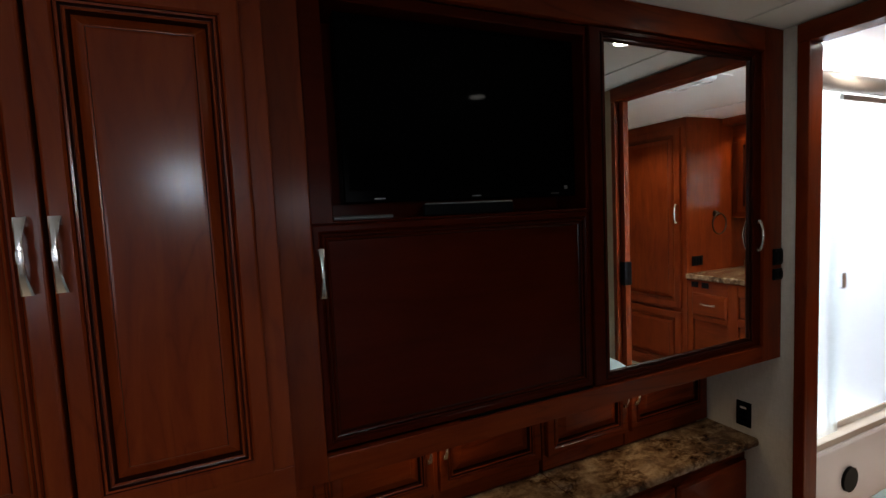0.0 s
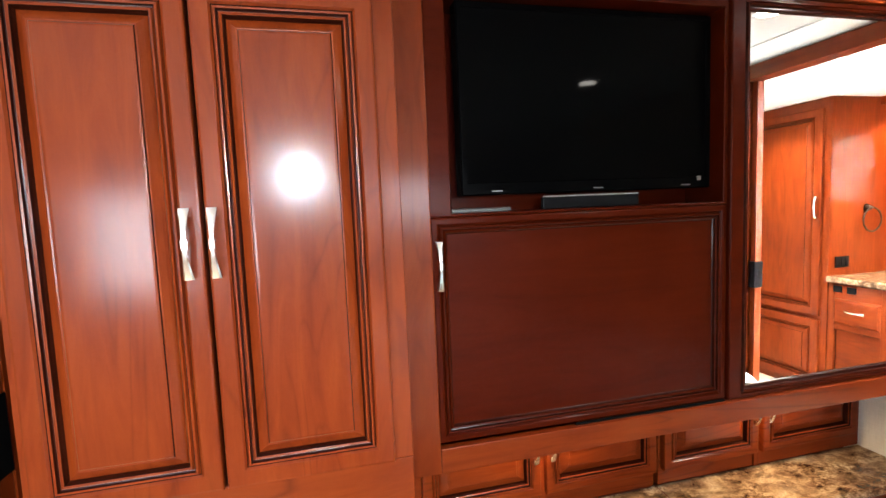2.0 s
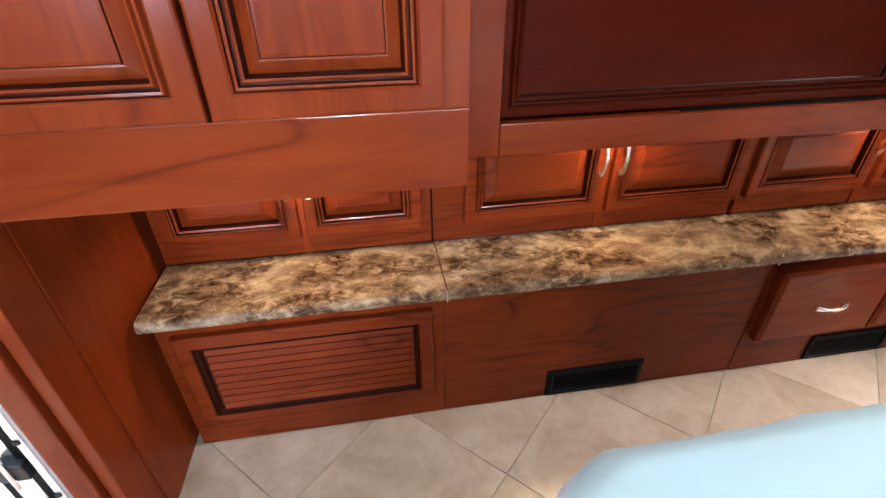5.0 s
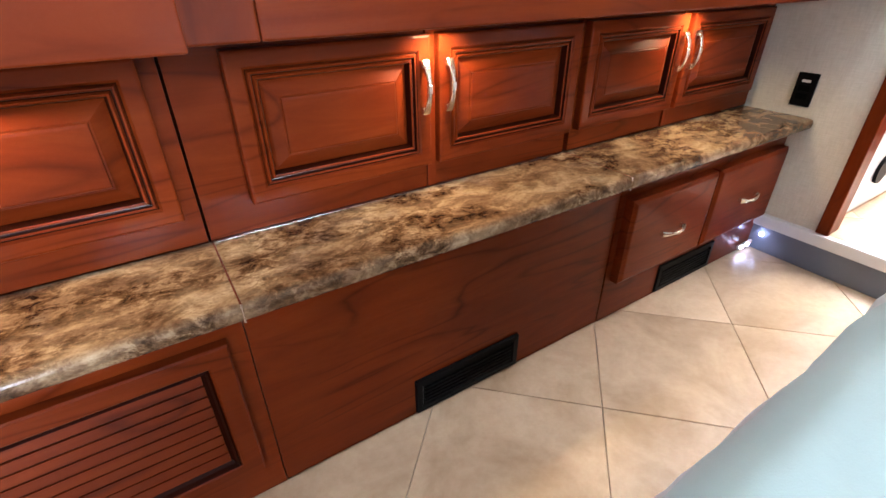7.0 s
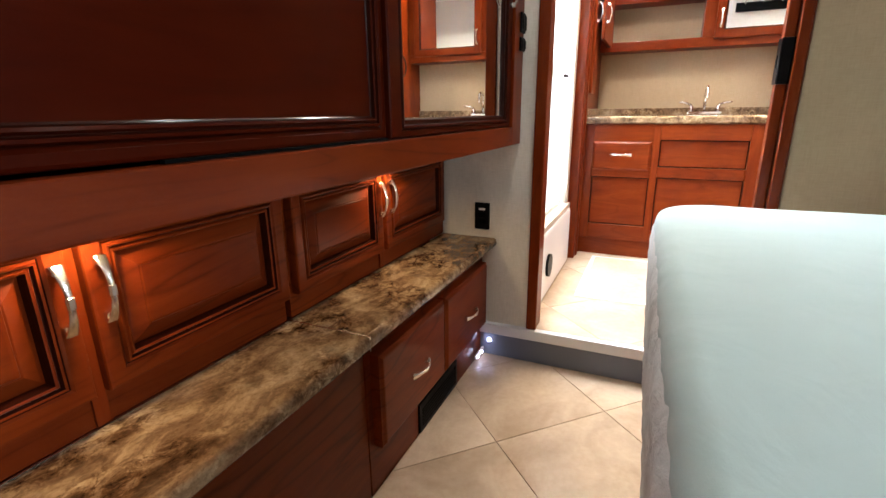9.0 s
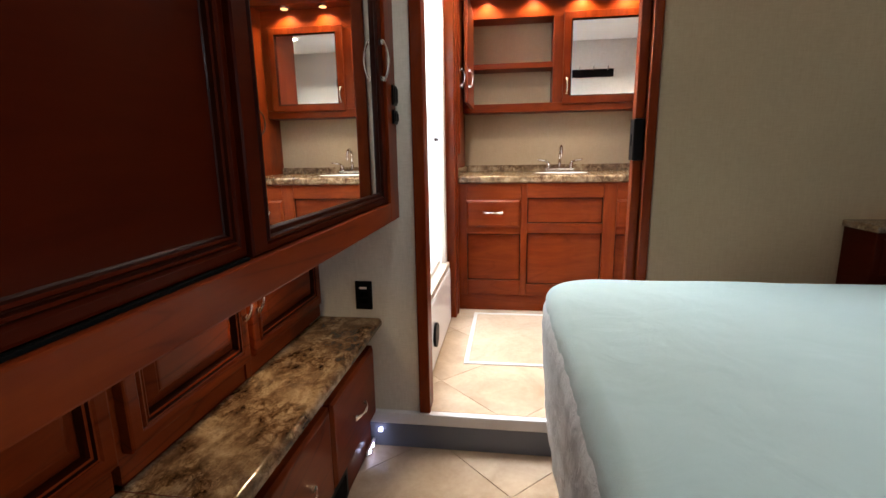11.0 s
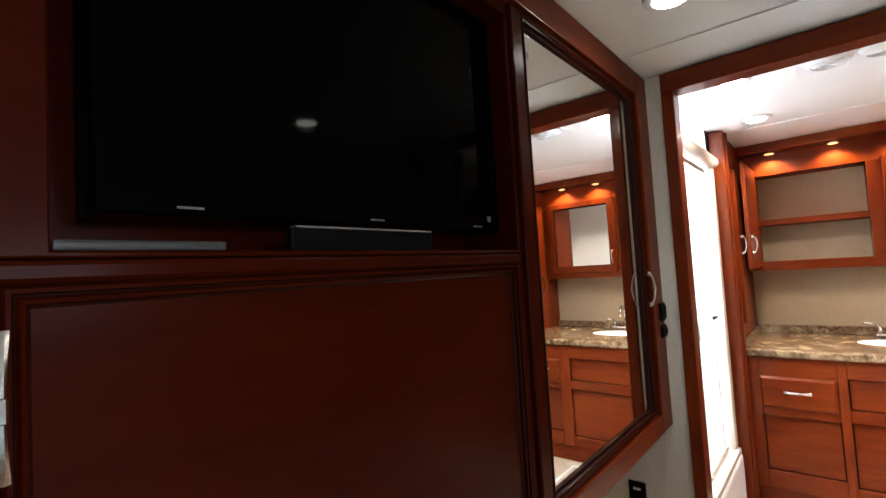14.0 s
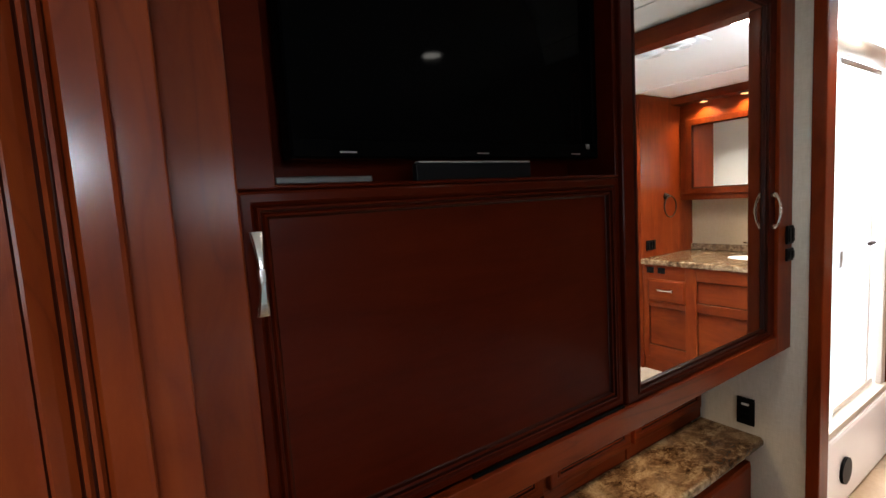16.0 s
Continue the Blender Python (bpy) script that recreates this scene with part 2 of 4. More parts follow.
BEZEL = plain("tv_bezel", (0.0015, 0.0015, 0.0016), 0.18, vary=0.1)
BEZEL.node_tree.nodes["Principled BSDF"].inputs["Specular IOR Level"].default_value = 0.015
SILVER = plain("silver_plastic", (0.30, 0.295, 0.29), 0.35, 0.6)
GREY = plain("dark_grey_plastic", (0.05, 0.048, 0.046), 0.4)
WHITE = plain("white_plastic", (0.80, 0.80, 0.79), 0.4, vary=0.04)
GEL = plain("white_shower_acrylic", (0.80, 0.79, 0.83), 0.25, vary=0.03)
PORCELAIN = plain("white_porcelain", (0.84, 0.83, 0.80), 0.1, vary=0.03)
NOSING = plain("white_step_nosing", (0.74, 0.75, 0.78), 0.45, grain=0.2, scale=150)
RISER = plain("blue_grey_riser", (0.145, 0.165, 0.215), 0.55, grain=0.25, scale=200)
ALUMINIUM = plain("white_aluminium", (0.74, 0.74, 0.75), 0.35, 0.3)
STEEL = plain("bright_aluminium", (0.82, 0.83, 0.85), 0.28, 0.85, vary=0.05)
# The beige carries the shower frame's backlit look in its colour.
SHOWER_TRIM = plain("backlit_shower_trim", (0.52, 0.45, 0.38), 0.35, 0.1)
CARPET = plain("grey_carpet", (0.050, 0.047, 0.048), 0.98, grain=1.0, scale=420, vary=0.3)
PAPER = plain("white_paper", (0.78, 0.77, 0.75), 0.8, vary=0.03)
INK = plain("grey_ink", (0.10, 0.10, 0.11), 0.8)
YELLOW = plain("yellow_label", (0.75, 0.52, 0.05), 0.6)
SHEET = cloth("aqua_bed_sheet", (0.41, 0.53, 0.525), 900.0, 0.32, 6)
PAD = cloth("grey_mattress_cover", (0.58, 0.60, 0.60), 900.0, 0.55, 20)
HINGE = plain("black_steel", (0.02, 0.02, 0.022), 0.4, 0.5)
CONCRETE = plain("pale_concrete", (0.52, 0.51, 0.49), 0.9, grain=0.4, scale=80)
LED_COOL = glow("cool_led", (0.62, 0.66, 1.0), 22)
LENS_WARM = glow("warm_lamp_lens", (1.0, 0.58, 0.24), 1.6)
LENS_NEUTRAL = glow("neutral_lamp_lens", (1.0, 0.95, 0.86), 50)
# Emission stands in for daylight coming through the skylight.
DOME = glow("skylight_dome", (0.93, 0.97, 1.0), 8)
MIRROR, _n, _l, _b = material("mirror_glass")
_b.inputs["Base Color"].default_value, _b.inputs["Metallic"].default_value, _b.inputs["Roughness"].default_value = (0.90, 0.92, 0.91, 1), 1.0, 0.004
FROST, _n, _l, _b = material("frosted_glass")
_b.inputs["Base Color"].default_value, _b.inputs["Transmission Weight"].default_value = (0.90, 0.97, 0.95, 1), 1.0
_b.inputs["Roughness"].default_value, _b.inputs["IOR"].default_value = 0.35, 1.2


# ---- builders ----
BASIS = {}


def thing(name, at, label, category, group="", kind=""):
    """An Empty at the base of a thing, that parents its parts."""
    ob = new(name)
    ob.empty_display_size = 0.05
    ob.matrix_basis = pose(*at)
    BASIS[ob] = pose(*at)
    return tagged(ob, label, category, group, kind)


def part(name, bm, mats, parent=None, label="", smooth=False):
    """Links a bmesh, given in world places, as one mesh object."""
    me = bpy.data.meshes.new(name)
    bmesh.ops.recalc_face_normals(bm, faces=bm.faces)
    bm.to_mesh(me)
    bm.free()
    for m in mats if isinstance(mats, (list, tuple)) else [mats]:
        me.materials.append(m)
    if smooth:
        for p in me.polygons:
            p.use_smooth = True
    ob = new(name, me)
    if parent is not None:
        ob.parent = parent
        ob.matrix_parent_inverse = BASIS.get(parent, Matrix()).inverted()
    BASIS[ob] = Matrix()
    if label:
        ob["label"] = label
    return ob


def structure(name, bm, mats, label="", category=""):
    return tagged(part(name, bm, mats), label, category, kind="structure")


def box(bm, x0, x1, y0, y1, z0, z1, bev=0.0, mat=0, seg=2):
    vs = [bm.verts.new((x, y, z)) for x in (x0, x1) for y in (y0, y1) for z in (z0, z1)]
    fs = [bm.faces.new([vs[i] for i in q]) for q in ((0, 1, 3, 2), (4, 6, 7, 5), (0, 4, 5, 1), (2, 3, 7, 6), (0, 2, 6, 4), (1, 5, 7, 3))]
    for f in fs:
        f.material_index = mat
    if bev:
        es = list({e for f in fs for e in f.edges})
        bmesh.ops.bevel(bm, geom=es, offset=bev, segments=seg, profile=0.6, affect="EDGES", material=-1)
    return bm


def boxes(*args, bev=0.0):
    bm = bmesh.new()
    for a in args:
        box(bm, *a, bev=bev)
    return bm


def south(plane):
    """A face that looks along -y: u to the right, v up, d out of the face."""
    return lambda u, v, d: (u, plane - d, v)


def west(plane):
    """A face that looks along -x: u = -y to the right."""
    return lambda u, v, d: (plane - d, -u, v)


def rings(bm, f, rects, mats=None, fill=True):
    """Nested rectangles (u0, u1, v0, v1, d), joined by mitred strips."""
    last = None
    for i, (u0, u1, v0, v1, d) in enumerate(rects):
        vs = [bm.verts.new(f(*p)) for p in ((u0, v0, d), (u1, v0, d), (u1, v1, d), (u0, v1, d))]
        if last:
            for k in range(4):
                q = bm.faces.new((last[k], last[(k + 1) % 4], vs[(k + 1) % 4], vs[k]))
                q.material_index = mats[i - 1] if mats else 0
        last = vs
    if fill:
        q = bm.faces.new(last)
        q.material_index = mats[-1] if mats else 0
    return bm


def inset(r, profile):
    u0, u1, v0, v1 = r
    return [(u0 + s, u1 - s, v0 + s, v1 - s, d) for s, d in profile]


def tube(bm, points, radius, sides=10, mat=0):
    """A round bar through points."""
    pts = [Vector(p) for p in points]
    prev, side = None, None
    for i, p in enumerate(pts):
        t = (pts[min(i + 1, len(pts) - 1)] - pts[max(i - 1, 0)]).normalized()
        if side is None:
            side = t.orthogonal().normalized()
        side = (side - t * side.dot(t)).normalized()
        up = t.cross(side)
        r = radius[i] if isinstance(radius, (list, tuple)) else radius
        ring = [bm.verts.new(p + (side * math.cos(a) + up * math.sin(a)) * r) for a in (2 * math.pi * k / sides for k in range(sides))]
        if prev:
            for k in range(sides):
                bm.faces.new((prev[k], prev[(k + 1) % sides], ring[(k + 1) % sides], ring[k])).material_index = mat
        else:
            bm.faces.new(ring).material_index = mat
        prev = ring
    bm.faces.new(prev).material_index = mat
    return bm


def disc(bm, centre, radius, height, sides=28, mat=0, top=None):
    """A short round drum along z."""
    x, y, z = centre
    return tube(bm, ((x, y, z), (x, y, z + height)), [radius, top or radius], sides, mat)


def handle(parent, f, u, v, length=0.112, upright=True, scale=1.0):
    """A bowed strap pull: flared flat ends on square feet, narrowing to a collar in the middle."""
    bm = bmesh.new()
    prev = None
    steps = sorted({i / 30 for i in range(31)} | {0.415, 0.425, 0.575, 0.585})
    for s in steps:
        a = abs(s - 0.5) * 2
        collar = a < 0.16
        width = 0.0056 if collar else 0.0038 + 0.0046 * a ** 1.7
        bow = 0.009 + 0.015 * (1 - a ** 2.3)
        thick = 0.0052 if collar else 0.0030 + 0.0012 * (1 - a)
        along = (s - 0.5) * length
        ring = []
        for du, dd in ((-1, -0.3), (-1, 0.35), (-0.62, 0.9), (0, 1.0), (0.62, 0.9), (1, 0.35), (1, -0.3), (0, -0.6)):
            w, d = du * width * scale, bow + dd * thick
            ring.append(bm.verts.new(f(u + w, v + along, d) if upright else f(u + along, v + w, d)))
        if prev:
            for k in range(8):
                bm.faces.new((prev[k], prev[(k + 1) % 8], ring[(k + 1) % 8], ring[k]))
        else:
            bm.faces.new(ring)
        prev = ring
    bm.faces.new(prev)
    for e in (-1, 1):
        c = e * (length / 2 - 0.0075)
        q = (u - 0.0062, u + 0.0062, v + c - 0.0065, v + c + 0.0065) if upright else (u + c - 0.0065, u + c + 0.0065, v - 0.0062, v + 0.0062)
        rings(bm, f, [(*q, 0.0), (*q, 0.0098)])
    return part("handle", bm, NICKEL, parent, "brushed nickel bow handle")


def panel_door(parent, f, r, thick=0.022, stile=0.034, field=0.040, wood_frame=None, raised=True, name="door", panel_wood=None, recess=0.012, line=1):
    """A framed cabinet door with mitred rails, a glazed moulding and a raised or flat panel. r: u0, u1, v0, v1."""
    t, s = thick, stile
    frame = part(name, rings(bmesh.new(), f, inset(r, [(0.0, 0.0), (0.0, t - 0.004), (0.0015, t - 0.001), (0.005, t), (s - 0.004, t), (s, t - 0.003), (s, 0.002)]), fill=False), wood_frame or WOOD_V, parent)
    prof = [(s, t - 0.003), (s + 0.0015, t - 0.0045), (s + 0.004, t + 0.0014), (s + 0.0075, t + 0.001), (s + 0.009, t - 0.004), (s + 0.0105, t - 0.0045), (s + 0.013, t - 0.0005), (s + 0.0165, t - 0.002), (s + 0.018, t - 0.008), (s + 0.0205, t - recess)]
    part("moulding", rings(bmesh.new(), f, inset(r, prof), [1, 0, 0, 1, 1, 0, 0, 1, 1], fill=False), [wood_frame or WOOD_V, GLAZE], frame, "dark-glazed moulding")
    i = s + 0.0195
    if raised:
        prof = [(i, t - recess - 0.001), (i + 0.003, t - recess + 0.001), (i + 0.007, t - recess + 0.0035), (s + field - 0.004, t - 0.0035), (s + field - 0.0015, t - 0.0038), (s + field, t - 0.0015), (s + field + 0.004, t - 0.001)]
        part("panel", rings(bmesh.new(), f, inset(r, prof), [0, 0, 0, 0, line, 0, 0]), [panel_wood or WOOD_V, GLAZE], frame)
    else:
        part("panel", rings(bmesh.new(), f, inset(r, [(i - 0.002, t - recess - 0.002), (i + 0.001, t - recess)]), [1, 0]), [panel_wood or WOOD_V, GLAZE], frame)
    return frame


def slab_front(parent, f, r, thick=0.02, wood_face=None, name="drawer_front"):
    """A plain bevelled drawer front."""
    prof = [(0.0, 0.0), (0.0, thick - 0.008), (0.004, thick - 0.006), (0.010, thick - 0.001), (0.014, thick)]
    return part(name, rings(bmesh.new(), f, inset(r, prof)), wood_face or WOOD_H, parent)


def downlight(x, y, z=2.045, radius=0.062, lens=LENS_NEUTRAL, label="recessed round ceiling light with a white trim ring, lit"):
    t = thing("ceiling_light", (x, y, z - 0.012), label, "ceiling light", "recessed ceiling lights")
    bm = bmesh.new()
    tube(bm, ((x, y, z - 0.001), (x, y, z - 0.008), (x, y, z - 0.010)), [radius, radius * 0.97, radius * 0.8], 32)
    part("trim_ring", bm, WHITE, t, "white trim ring", True)
    part("lens", disc(bmesh.new(), (x, y, z - 0.0125), radius * 0.62, 0.002), lens, t, "glowing lens")


# ---- structure ----
CEIL = 2.045
EAST = 1.905      # bedroom face of the wall to the bathroom
UP = 0.138        # bathroom floor
BASE = 1.285      # face of the low cabinets

structure("wall_north", boxes((-0.66, 2.0, 1.76, 1.84, -0.1, CEIL)), WALL_VINYL, "beige woven vinyl wall behind the built-in cabinets", "wall")
# Same wall as wall_east, paler here: its brighter light put into the colour.
structure("wall_east_north", boxes((EAST, 1.975, 1.097, 1.76, 0.0, CEIL)), WALL_LIGHT, "woven vinyl wall beside the counter, paler to carry its brighter light", "wall")
structure("wall_east", boxes((EAST, 1.975, -1.9, 0.353, 0.0, CEIL), (EAST, 1.975, 0.353, 1.097, 2.030, CEIL)), WALL_VINYL, "beige woven vinyl wall with a doorway to the bathroom", "wall")
structure("wall_south", boxes((-0.45, 0.05, -1.98, -1.9, 0, 1.52), (-0.45, 0.05, -1.98, -1.9, 1.92, CEIL), (0.05, 0.25, -1.98, -1.9, 0, CEIL), (0.25, 0.95, -1.98, -1.9, 0, 1.32), (0.25, 0.95, -1.98, -1.9, 1.72, CEIL), (0.95, 1.975, -1.98, -1.9, 0, CEIL), (-2.2, -1.60, -1.98, -1.9, 0, CEIL), (-1.0, -0.45, -1.98, -1.9, 0, CEIL), (-1.60, -1.0, -1.98, -1.9, 0, 0.95), (-1.60, -1.0, -1.98, -1.9, 1.65, CEIL)), WALL_VINYL, "beige woven vinyl wall at the head of the bed", "wall")
structure("wall_west", boxes((-2.28, -2.2, -1.98, 1.76, 0, CEIL)), WALL_VINYL, "beige woven vinyl wall of the hallway", "wall")
structure("wall_bath_east", boxes((3.74, 3.82, -1.9, 2.1, 0, CEIL)), WALL_VINYL, "beige woven vinyl wall behind the vanity", "wall")
structure("wall_bath_south", boxes((1.975, 3.74, -1.98, -1.9, 0, CEIL)), WALL_VINYL, "beige vinyl wall of the bathroom", "wall")
# Thin paler layer over the doorway wall; bright lighting put into its colour.
structure("wall_bath_west", boxes((1.9753, 1.9785, -1.9, 0.350, UP, CEIL)), WALL_LIGHT, "thin vinyl layer on the bathroom side of the doorway wall, paler for its bright light", "wall")
structure("ceiling", boxes((-2.2, -0.66, -1.98, 1.24, CEIL, 2.12), (-0.66, 1.99, -1.98, 1.84, CEIL, 2.12), (1.99, 3.82, -1.98, 1.18, CEIL, 2.12), (1.99, 2.10, 1.18, 2.1, CEIL, 2.12), (2.74, 3.82, 1.18, 2.1, CEIL, 2.12), (2.10, 2.74, 1.84, 2.1, CEIL, 2.12)), CEILING, "white textured ceiling panels", "ceiling")
# Unseen skylight, assumed above the bright shower; its dome glows in place of daylight.
structure("skylight", boxes((2.06, 2.78, 1.14, 1.88, 2.165, 2.18)), DOME, "unseen glowing skylight dome over the shower", "skylight")
structure("skylight_curb", boxes((2.06, 2.10, 1.14, 1.88, 2.121, 2.164), (2.74, 2.78, 1.14, 1.88, 2.121, 2.164), (2.1005, 2.7395, 1.14, 1.18, 2.121, 2.164), (2.1005, 2.7395, 1.84, 1.88, 2.121, 2.164)), WHITE, "white curb of the skylight", "trim")
structure("ceiling_trim", boxes((1.665, 1.695, -1.9, 1.14, CEIL - 0.006, CEIL - 0.001), (2.985, 3.005, -1.9, 1.08, CEIL - 0.006, CEIL - 0.001), bev=0.002), CEILING, "white ceiling seam strip", "trim")
structure("ground", boxes((-60, 60, -60, 60, -0.62, -0.60)), CONCRETE, "pale concrete ground outside", "ground")
structure("floor_base", boxes((-0.66, EAST, -1.9, 1.76, -0.06, -0.006), (-2.2, -0.66, -1.9, 1.05, -0.06, -0.006)), GROUT, "floor bed under the tiles", "floor")
structure("floor_base_bath", boxes((EAST + 0.004, 3.74, -1.9, 2.1, -0.06, UP - 0.004)), GROUT_LIT, "raised bathroom floor under the tiles", "floor")


# the step up to the bathroom
step = thing("step", (EAST, 0.7, 0), "blue-grey step with a pale nosing up to the bathroom", "step", kind="structure")
part("riser", boxes((EAST - 0.012, EAST + 0.003, -1.9, BASE, 0.0, 0.096)), RISER, step, "blue-grey vinyl riser")
part("nosing", box(bmesh.new(), EAST - 0.022, EAST + 0.006, -1.9, BASE + 0.1, 0.096, UP + 0.001, 0.005), NOSING, step, "pale worn nosing")
led = thing("led_strip", (1.86, 1.262, 0.02), "small strip of cool white leds at the foot of the drawers", "light strip")
part("strip", boxes((1.80, 1.89, 1.268, 1.276, 0.018, 0.03)), WHITE, led)
for x, z in ((1.812, 0.026), (1.85, 0.026)):
    part("diode", box(bmesh.new(), x - 0.006, x + 0.006, 1.262, 1.268, z - 0.005, z + 0.005, 0.002), LED_COOL, led)
part("diode", box(bmesh.new(), 1.884, 1.892, 1.240, 1.252, 0.060, 0.072, 0.002), LED_COOL, led)

# doorway to the bathroom
casing = thing("door_1", (EAST, 0.73, UP), "cherry casing of the open bathroom doorway", "door frame", kind="structure")
for name, a in (("casing", (EAST - 0.014, EAST + 0.0, 1.060, 1.099, UP + 0.002, 1.975)), ("casing", (EAST - 0.014, EAST + 0.0, 0.360, 0.386, UP + 0.002, 1.975)), ("head", (EAST - 0.016, EAST + 0.0, 0.360, 1.099, 1.975, 2.040)), ("jamb", (EAST, 1.978, 1.062, 1.0965, UP + 0.002, 1.975)), ("jamb", (EAST, 1.978, 0.3535, 0.384, UP + 0.002, 1.975)), ("head_jamb", (EAST, 1.978, 0.3535, 1.0965, 1.977, 2.029))):
    part(name, box(bmesh.new(), *a, bev=0.004), WOOD_Y if "head" in name else WOOD_V, casing)
slider = thing("sliding_door", (1.94, 0.40, UP), "cherry pocket door pushed back, with a black latch plate", "door")
part("leaf", box(bmesh.new(), 1.922, 1.958, 0.386, 0.414, UP + 0.004, 1.972, bev=0.003), WOOD_V, slider)
latch = part("latch_plate", box(bmesh.new(), 1.914, 1.964, 0.384, 0.4175, 1.020, 1.145, bev=0.004), BLACK, slider, "black latch plate")
part("latch_hole", box(bmesh.new(), 1.934, 1.946, 0.416, 0.4185, 1.065, 1.10, bev=0.002), BLACK_VOID, latch)

# west end: side panel, sliding door edge, casing and hallway entry
west_panel = thing("side_panel", (-0.58, 1.36, 0), "cherry veneer end panel beside the low cabinets", "panel", kind="structure")
part("board", boxes((-0.640, -0.575, 1.10, 1.76, 0.0, CEIL)), WOOD_V, west_panel)
pocket = thing("sliding_door", (-0.62, 1.05, 0), "cherry pocket door edge with a bronze latch plate", "door")
part("leaf", box(bmesh.new(), -0.603, -0.577, 1.010, 1.098, 0.006, CEIL - 0.03, bev=0.003), WOOD_V, pocket)
lp = part("latch_plate", box(bmesh.new(), -0.603, -0.5765, 1.0055, 1.0098, 1.030, 1.165, bev=0.001), BRONZE, pocket, "brown bronze latch plate on the door edge")
part("latch_hole", box(bmesh.new(), -0.596, -0.584, 1.0045, 1.0053, 1.080, 1.120, bev=0.0003), BLACK_VOID, lp)
part("pull_cup", box(bmesh.new(), -0.5768, -0.573, 1.012, 1.096, 1.026, 1.168, bev=0.001), BLACK_VOID, pocket, "black recessed pull")
west_casing = thing("door_2", (-0.67, 1.03, 0), "cherry casing at the hallway doorway", "door frame", kind="structure")
part("casing", box(bmesh.new(), -0.655, -0.608, 0.996, 1.060, 0.0, CEIL, bev=0.005), WOOD_V, west_casing)
part("stop", box(bmesh.new(), -0.672, -0.6555, 1.03, 1.09, 0.0, CEIL, bev=0.004), WOOD_V, west_casing)
structure("wall_entry", boxes((-0.730, -0.642, 1.10, 1.22, -0.3, CEIL), (-1.78, -0.730, 1.10, 1.22, 1.95, CEIL), (-2.2, -1.78, 1.10, 1.22, -0.3, CEIL)), WALL_LIGHT, "pale hallway wall with the open entry door", "wall")
entry = thing("door_3", (-0.84, 1.16, -0.05), "white aluminium frame of the open entry door with black gasket and hinges", "door frame", kind="structure")
for x0, x1, y0 in ((-0.748, -0.731, 1.062), (-0.836, -0.778, 1.085)):
    part("frame_rail", box(bmesh.new(), x0, x1, y0, 1.23, -0.02, 1.95, bev=0.003), STEEL, entry, "bright aluminium frame rail")
for x0, x1, y0 in ((-0.777, -0.749, 1.072), (-0.856, -0.837, 1.089)):
    part("gasket", box(bmesh.new(), x0, x1, y0, 1.22, -0.02, 1.95, bev=0.003), BLACK, entry, "black rubber gasket")
for z in (0.08, 0.26, 0.40, 0.56, 0.72, 0.90, 1.2):
    h = part("hinge", box(bmesh.new(), -0.815, -0.756, 1.052, 1.084, z, z + 0.045, bev=0.004), HINGE, entry, "black steel hinge")
    part("pin", tube(bmesh.new(), ((-0.785, 1.050, z - 0.016), (-0.785, 1.050, z + 0.082)), 0.006), CHROME, h)
    part("screw", box(bmesh.new(), -0.748, -0.736, 1.058, 1.0625, z + 0.1, z + 0.112, bev=0.002), HINGE, entry)
part("threshold", box(bmesh.new(), -1.78, -0.731, 1.04, 1.30, -0.045, 0.012, bev=0.006), ALUMINIUM, entry, "white aluminium threshold")
part("kick_strip", box(bmesh.new(), -1.78, -0.735, 1.10, 1.15, 0.0125, 0.022, bev=0.004), RISER, entry, "blue-grey rubber strip")
part("leaf", box(bmesh.new(), -1.36, -1.32, 1.26, 2.0, -0.02, 1.9, bev=0.01), ALUMINIUM, entry, "open white door leaf")
well = thing("entry_step", (-1.3, 1.5, -0.3), "white folding entry step below the door", "step")
part("tread", box(bmesh.new(), -1.75, -0.85, 1.30, 1.62, -0.24, -0.20, bev=0.01), ALUMINIUM, well)
part("tread", box(bmesh.new(), -1.75, -0.85, 1.62, 1.90, -0.44, -0.40, bev=0.01), ALUMINIUM, well)
for x in (-1.7, -0.9):
    part("side_arm", boxes((x - 0.01, x + 0.01, 1.32, 1.88, -0.60, -0.24)), ALUMINIUM, well)

# ---- wardrobe ----
ward = thing("wardrobe", (-0.19, 1.2, 0.862), "glossy cherry two-door wardrobe with raised panels above the counter", "wardrobe")
FW = 1.016
part("carcass", boxes((-0.518, 0.126, FW + 0.02, 1.40, 0.862, 2.043)), WOOD_V, ward)
# middle_stile is glaze-dark: the shade of the gap between doors in its colour.
for name, a, m in (("stile", (-0.520, -0.470, FW, FW + 0.021, 0.975, 1.845), WOOD_V), ("stile", (0.078, 0.128, FW, FW + 0.021, 0.975, 2.043), WOOD_V), ("bottom_rail", (-0.520, 0.128, FW, FW + 0.021, 0.856, 0.9745), WOOD_H), ("top_rail", (-0.520, 0.0775, FW, FW + 0.021, 1.8455, 2.043), WOOD_H), ("middle_stile", (-0.235, -0.180, FW + 0.010, FW + 0.0195, 0.975, 1.845), GLAZE)):
    part(name, box(bmesh.new(), *a, bev=0.002), m, ward)
f = south(FW - 0.0005)
for r, u in (((-0.500, -0.2115, 0.980, 1.836), -0.234), ((-0.2055, 0.090, 0.980, 1.836), -0.192)):
    d = panel_door(ward, f, r)
    handle(d, south(FW - 0.0225), u, 1.414, 0.118)

# ---- television cabinet ----
FT = 1.150
tvc = thing("television_cabinet", (1.0, 1.3, 0.845), "cherry overhead cabinet with a television bay and a mirror door", "cabinet")
